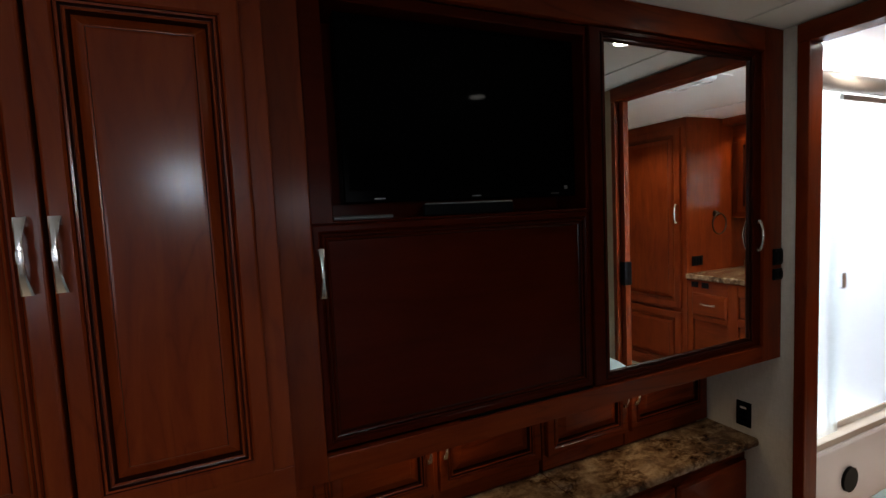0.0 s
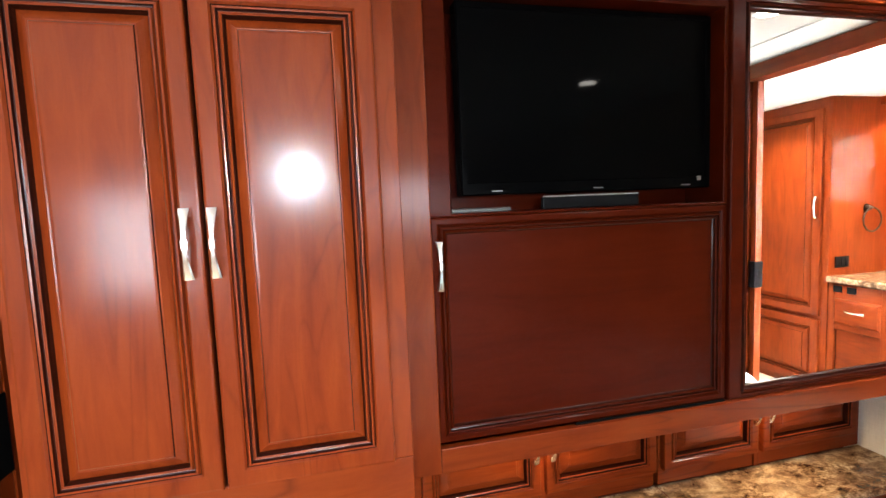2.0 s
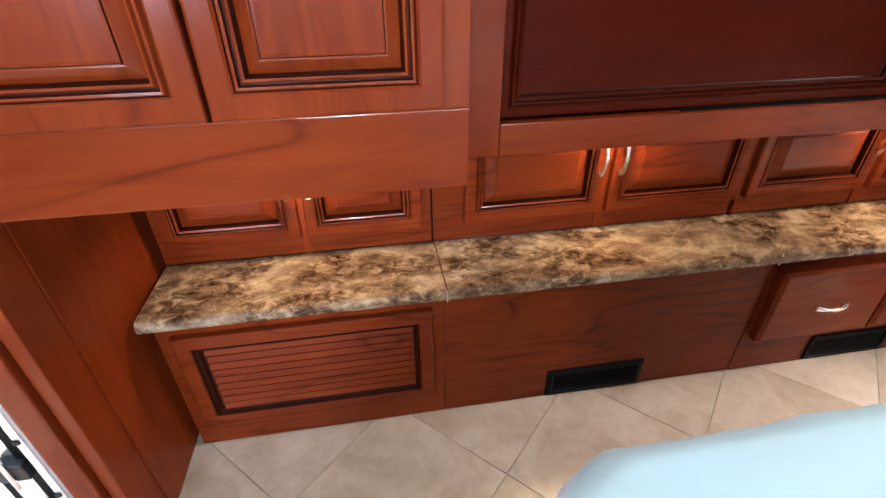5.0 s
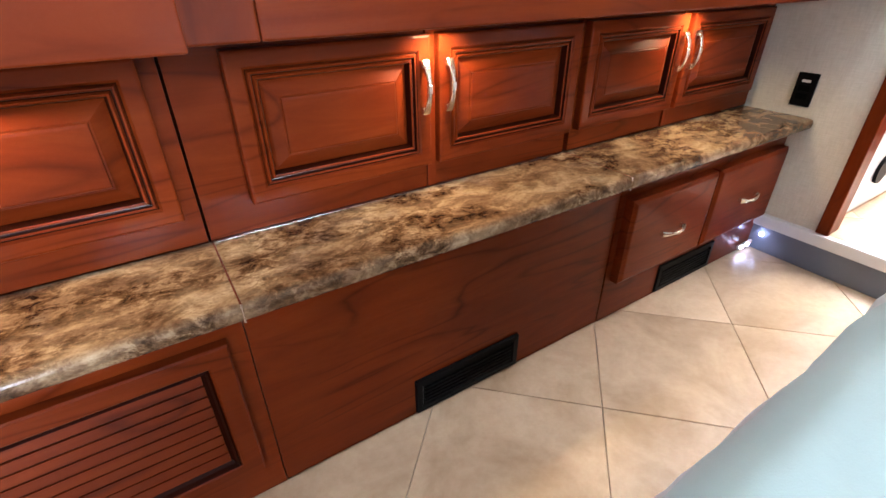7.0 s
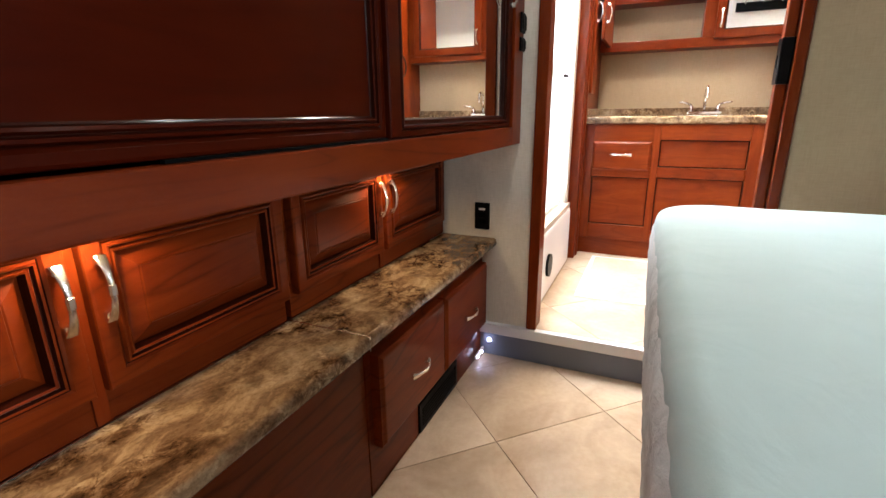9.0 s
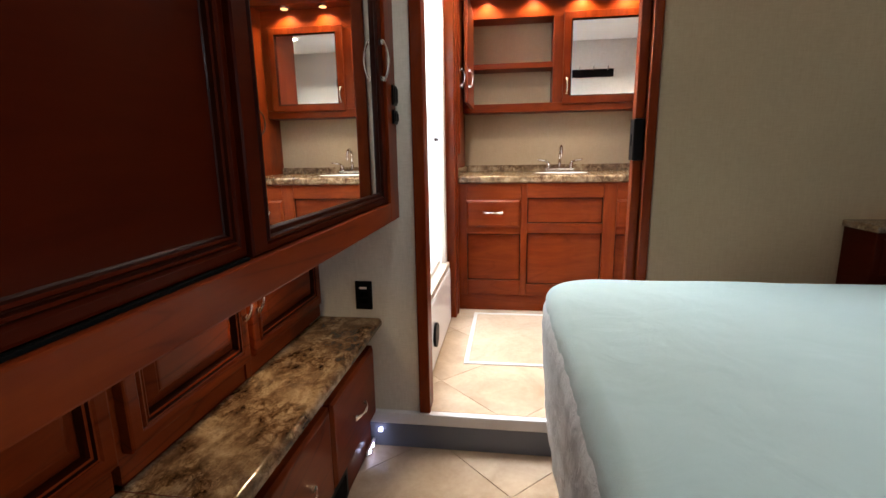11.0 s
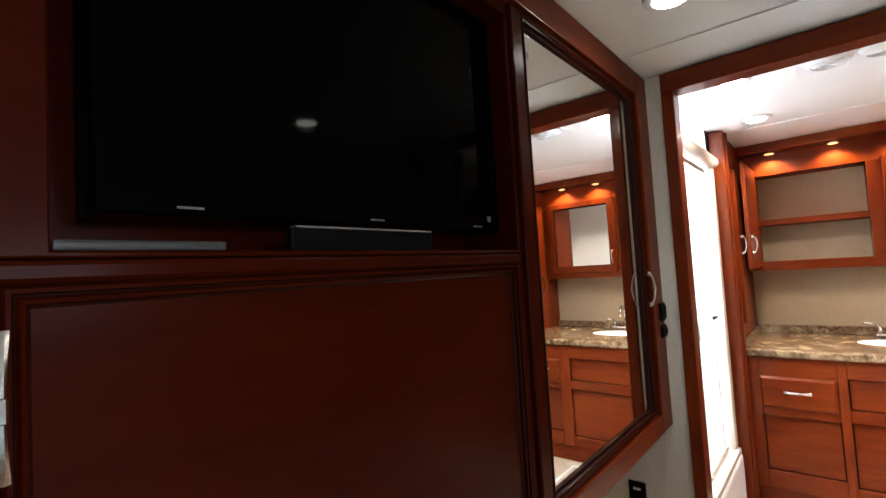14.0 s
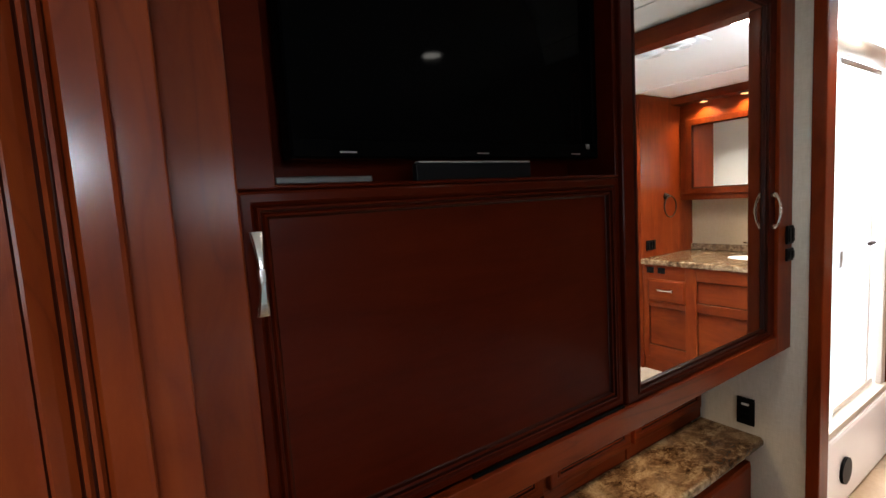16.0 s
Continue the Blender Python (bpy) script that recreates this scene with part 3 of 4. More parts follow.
for name, a, m in (("stile", (0.1285, 0.212, FT, FT + 0.022, 0.845, 2.043), WOOD_V), ("bottom_rail", (0.2125, 1.797, FT, FT + 0.022, 0.845, 0.904), WOOD_H), ("top_rail", (0.2125, 1.797, FT, FT + 0.022, 1.962, 2.043), WOOD_H), ("stile", (1.7975, 1.9035, FT, FT + 0.022, 0.845, 2.043), WOOD_V)):
    part(name, box(bmesh.new(), *a, bev=0.003), m, tvc)
part("bottom", boxes((0.130, 1.902, FT + 0.0225, 1.755, 0.847, 0.866)), WOOD_H, tvc)
part("side", boxes((0.130, 0.148, FT + 0.0225, 1.755, 0.8665, 2.04)), WOOD_V, tvc)
part("track", boxes((0.560, 1.003, FT + 0.010, FT + 0.017, 0.9045, 0.9085)), BLACK_VOID, tvc, "black sliding door track")
# sliding door: television bay above, flat panel below
FD = 1.168
f = south(FD + 0.022)
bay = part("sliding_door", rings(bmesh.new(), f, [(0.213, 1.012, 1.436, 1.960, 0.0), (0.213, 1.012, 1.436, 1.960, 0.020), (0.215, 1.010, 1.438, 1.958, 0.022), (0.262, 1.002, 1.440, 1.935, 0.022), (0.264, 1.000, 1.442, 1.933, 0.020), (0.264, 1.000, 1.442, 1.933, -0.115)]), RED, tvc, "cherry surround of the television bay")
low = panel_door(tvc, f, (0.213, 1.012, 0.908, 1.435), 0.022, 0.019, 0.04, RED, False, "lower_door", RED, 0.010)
handle(low, south(FD), 0.229, 1.325, 0.113)
# mirror door
fm = south(1.182)
R = (1.014, 1.796, 0.906, 1.960)


def unequal(r, side, rail, profile):
    """Nested rectangles inside a frame whose stiles and rails differ in width."""
    u0, u1, v0, v1 = r
    return [(u0 + side * k + s, u1 - side * k - s, v0 + rail * k + s, v1 - rail * k - s, d) for k, s, d in profile]


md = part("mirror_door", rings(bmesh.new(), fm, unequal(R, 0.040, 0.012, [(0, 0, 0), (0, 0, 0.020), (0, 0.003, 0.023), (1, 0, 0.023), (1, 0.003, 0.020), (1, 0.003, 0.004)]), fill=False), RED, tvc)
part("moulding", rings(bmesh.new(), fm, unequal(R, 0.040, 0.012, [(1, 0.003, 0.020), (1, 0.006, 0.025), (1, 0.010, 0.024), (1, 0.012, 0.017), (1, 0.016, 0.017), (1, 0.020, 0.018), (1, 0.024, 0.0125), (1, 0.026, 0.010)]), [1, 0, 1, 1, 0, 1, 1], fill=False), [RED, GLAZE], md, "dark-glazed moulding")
part("mirror", rings(bmesh.new(), fm, unequal(R, 0.040, 0.012, [(1, 0.024, 0.008), (1, 0.024, 0.0122)])), MIRROR, md, "clear mirror glass")
handle(md, south(1.159), 1.770, 1.314, 0.113)
# switches on the end stile
for z, h in ((1.230, 0.060), (1.165, 0.042)):
    s = thing("switch_plate", (1.872, FT, z), "small black switch plate on the cabinet stile", "switch", "cabinet switches")
    part("plate", box(bmesh.new(), 1.847, 1.897, FT - 0.008, FT - 0.0005, z - h / 2, z + h / 2, bev=0.003), BLACK, s)
    for k in (-1, 1):
        part("rocker", box(bmesh.new(), 1.872 + k * 0.012 - 0.009, 1.872 + k * 0.012 + 0.009, FT - 0.012, FT - 0.0085, z - h / 2 + 0.008, z + h / 2 - 0.008, bev=0.002), BLACK, s)

# ---- television ----
tv = thing("television", (0.665, 1.24, 1.48), "black flat television with a glossy dark screen in the cabinet bay", "television")
ft = south(1.255)
TR = (0.302, 0.998, 1.482, 1.928)
part("housing", rings(bmesh.new(), ft, [(TR[0] + 0.02, TR[1] - 0.02, TR[2] + 0.02, TR[3] - 0.02, -0.02), (*TR, 0.0), (*TR, 0.040), (TR[0] + 0.003, TR[1] - 0.003, TR[2] + 0.003, TR[3] - 0.003, 0.045), (TR[0] + 0.014, TR[1] - 0.014, TR[2] + 0.028, TR[3] - 0.014, 0.045), (TR[0] + 0.016, TR[1] - 0.016, TR[2] + 0.030, TR[3] - 0.016, 0.041)], fill=False), BEZEL, tv)
part("screen", rings(bmesh.new(), ft, [(TR[0] + 0.015, TR[1] - 0.015, TR[2] + 0.029, TR[3] - 0.015, 0.036), (TR[0] + 0.015, TR[1] - 0.015, TR[2] + 0.029, TR[3] - 0.015, 0.0412)]), SCREEN, tv, "glossy black screen")
part("mount", boxes((0.55, 0.78, 1.257, 1.284, 1.6, 1.8)), BLACK, tv)
for u in (0.39, 0.66, 0.92):
    part("mark", rings(bmesh.new(), ft, [(u - 0.014, u + 0.014, 1.490, 1.4925, 0.043), (u - 0.014, u + 0.014, 1.490, 1.4925, 0.0458)]), SILVER, tv)
part("badge", rings(bmesh.new(), ft, [(0.955, 0.966, 1.502, 1.513, 0.043), (0.955, 0.966, 1.502, 1.513, 0.0458)]), SILVER, tv)
# Slim bar that carries the thin silver line under the television.
sb = thing("tv_ledge_bar", (0.63, 1.2, 1.442), "slim black bar with a silver top edge under the television", "sound bar")
part("body", box(bmesh.new(), 0.500, 0.765, 1.192, 1.206, 1.4425, 1.472, bev=0.003), BLACK, sb)
part("top_edge", box(bmesh.new(), 0.505, 0.760, 1.189, 1.204, 1.4722, 1.4752, bev=0.001), SILVER, sb, "silver top edge")
rc = thing("remote_control", (0.33, 1.18, 1.442), "flat grey remote control lying on the ledge", "remote")
part("case", box(bmesh.new(), 0.266, 0.410, 1.172, 1.205, 1.4425, 1.452, bev=0.003), GREY, rc)
part("keys", boxes((0.290, 0.345, 1.180, 1.198, 1.4523, 1.4535)), BLACK, rc)

# ---- row of low doors behind the counter ----
FU = 1.450
units = (("a", -0.552, 0.1260, ((-0.530, -0.206), (-0.190, 0.100)), -0.198), ("b", 0.1305, 1.004, ((0.212, 0.585), (0.604, 1.000)), 0.5945), ("c", 1.021, 1.9035, ((1.030, 1.412), (1.434, 1.866)), 1.423))
for _, x0, x1, doors, mid in units:
    c = thing("small_cabinet", ((x0 + x1) / 2, 1.6, 0.492), "low cherry cabinet with two raised-panel doors standing on the counter", "cabinet", "small cabinets along the counter")
    part("carcass", boxes((x0, x1, FU + 0.002, 1.755, 0.4925, 0.8445)), WOOD_H, c)
    part("middle_stile", box(bmesh.new(), mid - 0.011, mid + 0.011, FU - 0.004, FU + 0.0015, 0.494, 0.844, bev=0.001), WOOD_V, c)
    for k, (a, b2) in enumerate(doors):
        d = panel_door(c, south(FU - 0.0005), (a, b2, 0.550, 0.806), 0.022, 0.030, 0.050, WOOD_H, True, "door", WOOD_H, 0.016, 0)
        handle(d, south(FU - 0.0225), (b2 - 0.018) if k == 0 else (a + 0.018), 0.712, 0.102)
    p = thing("puck_light", (mid, 1.385, 0.832), "small round warm light under the overhead cabinet, lit", "light", "under-cabinet lights")
    top = 0.847 if mid > 0 else 0.862
    part("rim", disc(bmesh.new(), (mid, 1.385, top - 0.013), 0.032, 0.0125), NICKEL, p)
    part("lens", disc(bmesh.new(), (mid, 1.385, top - 0.0155), 0.024, 0.002), LENS_WARM, p)

# ---- counter and low cabinets ----
for x0, x1 in ((-0.552, 0.1305), (0.1325, 1.0095), (1.0115, 1.9035)):
    c = thing("countertop", ((x0 + x1) / 2, 1.34, 0.455), "glossy brown mottled stone-look countertop section with a rounded edge", "countertop", "countertop sections")
    part("slab", boxes((x0, x1, 1.2445, FU + 0.001, 0.455, 0.490)), GRANITE, c)
    bm = bmesh.new()
    box(bm, x0, x1, 1.228, 1.2445, 0.455, 0.490)
    es = [e for e in bm.edges if all(abs(v.co.y - 1.228) < 1e-5 for v in e.verts) and abs(e.verts[0].co.z - e.verts[1].co.z) < 1e-5]
    bmesh.ops.bevel(bm, geom=es, offset=0.0145, segments=6, profile=0.5, affect="EDGES")
    part("front_edge", bm, GRANITE, c, "rounded front edge")

structure("counter_seam", boxes((0.1300, 0.1330, 1.230, FU, 0.456, 0.4905), (1.0090, 1.0120, 1.230, FU, 0.456, 0.4905), (0.14, 0.99, FU - 0.004, FU - 0.0008, 0.4902, 0.4915)), NICKEL, "thin joint strips of the countertop", "trim")

ca = thing("base_cabinet", (-0.21, 1.5, 0), "low cherry cabinet with a louvred door under the counter", "cabinet", "base cabinets under the counter")
part("carcass", boxes((-0.552, 0.130, BASE, 1.755, 0.0, 0.4545)), WOOD_H, ca)
LV = (-0.518, 0.100, 0.090, 0.402)
f = south(BASE - 0.0005)
lou = part("louvre_door", rings(bmesh.new(), f, inset(LV, [(0, 0), (0, 0.018), (0.003, 0.021), (0.034, 0.021), (0.037, 0.018), (0.040, 0.022), (0.044, 0.014), (0.050, 0.006), (0.050, 0.001)]), [0, 0, 0, 0, 1, 1, 1, 1], fill=False), [WOOD_H, GLAZE], ca)
# Dark backing stands in for the shade between the slats.
part("backing", boxes((-0.470, 0.052, BASE - 0.0015, BASE - 0.0008, 0.138, 0.354)), GLAZE, lou)
for k in range(9):
    z = 0.1495 + k * 0.0242
    bm = bmesh.new()
    prof = [(BASE - 0.0045, z + 0.0050), (BASE - 0.0105, z - 0.0098), (BASE - 0.0090, z - 0.0112), (BASE - 0.0030, z - 0.0080), (BASE - 0.0018, z + 0.0048)]
    ends = [[bm.verts.new((x, y, zz)) for y, zz in prof] for x in (-0.458, 0.049)]
    for i in range(5):
        bm.faces.new((ends[0][i], ends[0][(i + 1) % 5], ends[1][(i + 1) % 5], ends[1][i]))
    for e in ends:
        bm.faces.new(e)
    part("slat", bm, WOOD_H, lou)
cb = thing("base_cabinet", (0.6, 1.5, 0), "plain cherry front panel under the counter with a floor vent", "cabinet", "base cabinets under the counter")
part("carcass", boxes((0.132, 1.060, BASE + 0.014, 1.755, 0.0, 0.4545)), WOOD_H, cb)
part("front_panel", boxes((0.132, 1.060, BASE + 0.002, BASE + 0.0135, 0.0, 0.4545)), WOOD_H, cb)
cc = thing("base_cabinet", (1.48, 1.5, 0), "low cherry cabinet with two plain drawers under the counter", "cabinet", "base cabinets under the counter")
part("carcass", boxes((1.062, 1.9035, BASE, 1.755, 0.0, 0.4545)), WOOD_H, cc)
for a, b2 in ((1.084, 1.466), (1.478, 1.876)):
    d = slab_front(cc, f, (a, b2, 0.142, 0.398), 0.032)
    handle(d, south(BASE - 0.0325), (a + b2) / 2, 0.268, 0.105, False)
for x0, x1 in ((0.440, 0.745), (1.325, 1.625)):
    v = thing("floor_vent", ((x0 + x1) / 2, BASE, 0.02), "black plastic heating vent low in the cabinet front", "vent", "heating vents")
    R = (x0, x1, 0.005, 0.106)
    part("frame", rings(bmesh.new(), south(BASE + 0.0015), inset(R, [(0, 0), (0.002, 0.008), (0.016, 0.009), (0.020, 0.003)]), fill=True), BLACK, v)
    for k in range(5):
        part("blade", box(bmesh.new(), x0 + 0.022, x1 - 0.022, BASE - 0.007, BASE - 0.003, 0.030 + k * 0.011, 0.034 + k * 0.011), BLACK, v)

# outlet on the wall above the counter
o = thing("wall_outlet", (EAST, 1.285, 0.57), "black wall outlet plate above the counter", "outlet")
part("plate", box(bmesh.new(), EAST - 0.009, EAST - 0.0005, 1.257, 1.316, 0.522, 0.624, bev=0.003), BLACK, o)
part("usb_strip", boxes((EAST - 0.0105, EAST - 0.0095, 1.274, 1.299, 0.596, 0.604)), WHITE, o, "small pale slot")
for z in (0.553, 0.578):
    part("socket", box(bmesh.new(), EAST - 0.0110, EAST - 0.0095, 1.270, 1.303, z - 0.009, z + 0.009, bev=0.0005), BLACK_VOID, o)

# ---- closet inside, behind the sliding door ----
tagged(part("closet_carpet", boxes((0.150, 1.90, FT + 0.15, 1.755, 0.867, 0.876)), CARPET), "dark grey carpet on the closet floor", "carpet", kind="structure")
bk = thing("shelf_bracket", (1.017, 1.755, 1.74), "bronze shelf bracket screwed to the closet wall", "bracket")
part("wall_leg", box(bmesh.new(), 1.005, 1.029, 1.750, 1.7595, 1.74, 1.90, bev=0.001), BRONZE, bk)
part("arm", box(bmesh.new(), 1.005, 1.029, 1.50, 1.7495, 1.885, 1.893, bev=0.001), BRONZE, bk)
part("brace", tube(bmesh.new(), [(1.017, 1.748 - 0.16 * math.sin(a), 1.76 + 0.12 * (1 - math.cos(a))) for a in (0.0, 0.4, 0.8, 1.2, 1.5)], 0.006), BRONZE, bk)
tagged(part("closet_shelf", boxes((0.152, 1.90, 1.48, 1.7585, 1.894, 1.91)), WOOD_H), "cherry shelf across the closet", "shelf", kind="structure")
for name, z0, z1, bars in (("printed_sheet", 1.245, 1.55, 14), ("printed_sheet", 1.055, 1.225, 8)):
    s = thing(name, (0.28, 1.7595, z0), "white printed paper sheet stuck to the closet wall", "paper", "sheets on the closet wall")
    part("sheet", boxes((0.185, 0.375, 1.7575, 1.7592, z0, z1)), PAPER, s)
    for k in range(bars):
        z = z1 - 0.02 - k * (z1 - z0 - 0.03) / bars
        part("text_bar", boxes((0.20, 0.25 + 0.1 * ((k * 7) % 5) / 5, 1.7565, 1.7573, z - 0.003, z)), INK, s)
s = thing("caution_label", (0.29, 1.7595, 0.97), "small caution label stuck to the closet wall", "label")
part("sheet", boxes((0.225, 0.365, 1.7575, 1.7592, 0.965, 1.04)), PAPER, s)
part("band", boxes((0.228, 0.362, 1.7565, 1.7573, 1.018, 1.037)), YELLOW, s)

# ---- bed ----
BX0, BX1, BY0, BY1, BZ = 0.135, 1.725, -1.80, 0.680, 0.700
SKEW = 0.024   # the edge by the aisle runs a little askew
bed = thing("bed", ((BX0 + BX1) / 2, -0.5, 0), "bed with a wrinkled grey mattress cover under a pale aqua sheet", "bed")
part("base", box(bmesh.new(), BX0 + 0.06, BX1 - 0.05, BY0 + 0.05, BY1 - 0.07, 0.0, 0.30, bev=0.01), WOOD_H, bed)


def cushion(x0, x1, y0, y1, z0, z1, radius, edge, amp, freq, seed, rows, taper=0.0):
    """A soft slab: a rounded outline lofted in rings from the foot of the side to the middle of the top, with wrinkles."""
    bm = bmesh.new()
    cx, cy = (x0 + x1) / 2, (y0 + y1) / 2
    outline = []
    per = 90
    corner = {0: radius, 90: 0.08, 180: radius, 270: radius}
    for (sx, sy, a0) in ((1, 1, 0), (-1, 1, 90), (-1, -1, 180), (1, -1, 270)):
        radius = corner[a0]
        after = corner[(a0 + 90) % 360]
        ox, oy = (x1 if sx > 0 else x0) - sx * radius, (y1 if sy > 0 else y0) - sy * radius
        for k in range(9):
            a = radians(a0 + 90 * k / 8)
            outline.append((ox + radius * math.cos(a), oy + radius * math.sin(a)))
        nx = {0: (x0 + after, y1), 90: (x0, y0 + after), 180: (x1 - after, y0), 270: (x1, y1 - after)}[a0]
        px = outline[-1]
        for k in range(1, per):
            outline.append((px[0] + (nx[0] - px[0]) * k / per, px[1] + (nx[1] - px[1]) * k / per))
    levels = [(taper * (1 - k / rows) ** 1.5, z0 + (z1 - edge - z0) * k / rows) for k in range(rows)]
    levels += [(edge * (1 - math.cos(a)), z1 - edge + edge * math.sin(a)) for a in (radians(90 * k / 6) for k in range(7))]
    levels += [(edge + (min(x1 - x0, y1 - y0) / 2 - edge - 0.02) * k / 30, z1) for k in range(1, 31)]
    prev = None
    for s, z in levels:
        ring = []
        for (x, y) in outline:
            half = Vector((x - cx, y - cy))
            hx, hy = (x1 - x0) / 2, (y1 - y0) / 2
            q = Vector((cx + half.x * max(hx - s, 0.02) / hx, cy + half.y * max(hy - s, 0.02) / hy, z))
            w = noise.fractal(Vector((q.x * freq, q.y * freq, q.z * freq * 0.8 + seed)), 1.0, 2.0, 4) * amp
            side = 1.0 if z < z1 - edge * 0.3 else 0.35
            if side == 1.0:
                w += noise.fractal(Vector((q.x * 30 + q.z * 26, q.y * 30 + q.z * 26, q.z * 5 + seed)), 0.8, 2.0, 3) * amp * 0.75
            out = half.normalized()
            lean = SKEW * (q.x - x0) / (x1 - x0) * max(0.0, (q.y - y0) / (y1 - y0))
            ring.append(bm.verts.new((q.x + out.x * w * side, q.y + out.y * w * side + lean, q.z + w * (1 - 0.6 * side))))
        if prev:
            for k in range(len(ring)):
                bm.faces.new((prev[k], prev[(k + 1) % len(ring)], ring[(k + 1) % len(ring)], ring[k]))
        prev = ring
    bm.faces.new(prev)
    return bm


part("mattress", cushion(BX0 + 0.004, BX1 - 0.004, BY0 + 0.004, BY1 - 0.004, 0.302, BZ - 0.010, 0.12, 0.060, 0.0036, 14.0, 3.0, 30, 0.018), PAD, bed, "wrinkled grey mattress cover", True)
sheet = part("bed_sheet", cushion(BX0 + 0.010, BX1 - 0.006, BY0 + 0.010, BY1 - 0.012, BZ - 0.046, BZ + 0.002, 0.12, 0.036, 0.0030, 5.0, 7.0, 4), SHEET, None, "", True)
tagged(sheet, "pale aqua fitted sheet drawn over the mattress", "bed sheet")

# ---- bathroom: vanity ----
VX = 3.06
van = thing("vanity", (3.34, 0.49, UP), "cherry bathroom vanity with flat framed fronts and one drawer each end", "vanity")
part("carcass", boxes((VX, 3.7, -0.095, 1.088, UP + 0.0, 0.884)), WOOD_V, van)
part("toe_board", box(bmesh.new(), VX - 0.006, VX - 0.0005, -0.09, 1.085, UP + 0.002, UP + 0.097, bev=0.002), WOOD_Y, van)
f = west(VX - 0.0005)
for u0, u1, v0, v1 in ((-1.086, -1.026, UP + 0.098, 0.884), (-0.722, -0.686, UP + 0.098, 0.884), (-0.275, -0.205, UP + 0.098, 0.884), (0.055, 0.094, UP + 0.098, 0.884)):
    part("stile", rings(bmesh.new(), f, inset((u0, u1, v0, v1), [(0, 0), (0, 0.015), (0.0015, 0.017)])), WOOD_V, van)
for u0, u1, openings in ((-1.0258, -0.7222, ((0.322, 0.597),)), (-0.6858, -0.2752, ((0.302, 0.602), (0.658, 0.802))), (-0.2048, 0.0548, ((0.322, 0.597),))):
    low = UP + 0.098
    for v0, v1 in openings + ((0.884, None),):
        part("rail", rings(bmesh.new(), f, inset((u0, u1, low, v0), [(0, 0), (0, 0.015), (0.0015, 0.0165)])), WOOD_Y, van)
        if v1:
            # Glaze ring round the recess: the rails' shadow put into the colour.
            part("panel", rings(bmesh.new(), f, inset((u0, u1, v0, v1), [(0, 0.0005), (0, 0.001), (0.006, 0.0015)]), [1, 1, 0]), [WOOD_Y, GLAZE], van)
        low = v1
for u0, u1 in ((-1.028, -0.726), (-0.207, 0.052)):
    d = slab_front(van, west(VX - 0.0175), (u0, u1, 0.636, 0.792), 0.017, WOOD_Y)
    handle(d, west(VX - 0.035), (u0 + u1) / 2, 0.722, 0.112, False)
for u in (-0.045, 0.035):
    part("switch", box(bmesh.new(), VX - 0.024, VX - 0.0172, -u - 0.026, -u + 0.026, 0.832, 0.872, bev=0.003), BLACK, van, "black control plate")
vt = thing("stone_counter", (3.34, 0.49, 0.885), "brown stone-look vanity top with a short backsplash", "countertop")
SINK = (3.395, 0.472, 0.120, 0.165)
bm = bmesh.new()
turns = sorted([2 * math.pi * k / 48 for k in range(48)] + [math.atan2(dy, dx) % (2 * math.pi) for dx in (3.037 - SINK[0], 3.705 - SINK[0]) for dy in (-0.096 - SINK[1], 1.092 - SINK[1])])


def edge_of_slab(a):
    c, d = math.cos(a), math.sin(a)
    reach = min(((3.705 if c > 0 else 3.037) - SINK[0]) / c if abs(c) > 1e-9 else 9, ((1.092 if d > 0 else -0.096) - SINK[1]) / d if abs(d) > 1e-9 else 9)
    return SINK[0] + c * reach, SINK[1] + d * reach


loops = []
for z in (0.886, 0.925):
    loops.append([bm.verts.new((*edge_of_slab(a), z)) for a in turns])
    loops.append([bm.verts.new((SINK[0] + SINK[2] * math.cos(a), SINK[1] + SINK[3] * math.sin(a), z)) for a in turns])
for p, q in ((loops[0], loops[1]), (loops[2], loops[3]), (loops[0], loops[2]), (loops[1], loops[3])):
    for k in range(len(turns)):
        m = (k + 1) % len(turns)
        bm.faces.new((p[k], p[m], q[m], q[k]))
part("slab", bm, GRANITE, vt)
bm = box(bmesh.new(), 3.025, 3.0368, -0.096, 1.092, 0.886, 0.925)
es = [e for e in bm.edges if all(abs(v.co.x - 3.025) < 1e-5 for v in e.verts) and abs(e.verts[0].co.z - e.verts[1].co.z) < 1e-5]
bmesh.ops.bevel(bm, geom=es, offset=0.011, segments=4, profile=0.5, affect="EDGES")
part("front_edge", bm, GRANITE, vt)
part("backsplash", box(bmesh.new(), 3.68, 3.704, -0.096, 1.072, 0.9255, 0.968, bev=0.003), GRANITE, vt)
part("side_splash", box(bmesh.new(), 3.06, 3.6795, 1.072, 1.092, 0.9255, 0.968, bev=0.003), GRANITE, vt)
structure("wall_vanity_back", boxes((3.705, 3.738, -0.10, 1.10, UP, 2.04)), WALL_VINYL, "beige vinyl wall above the backsplash", "wall")
sink = thing("sink", (3.38, 0.472, 0.8885), "oval white sink sunk into the vanity top", "sink")
bm = bmesh.new()
prev = None
for r, z in ((0.985, 0.9242), (0.975, 0.918), (0.94, 0.905), (0.84, 0.893), (0.5, 0.8885)):
    ring = [bm.verts.new((SINK[0] + SINK[2] * r * math.cos(a), SINK[1] + SINK[3] * r * math.sin(a), z)) for a in (2 * math.pi * k / 40 for k in range(40))]
    if prev:
        for k in range(40):
            bm.faces.new((prev[k], prev[(k + 1) % 40], ring[(k + 1) % 40], ring[k]))
    prev = ring
bm.faces.new(prev)
part("basin", bm, PORCELAIN, sink, "", True)
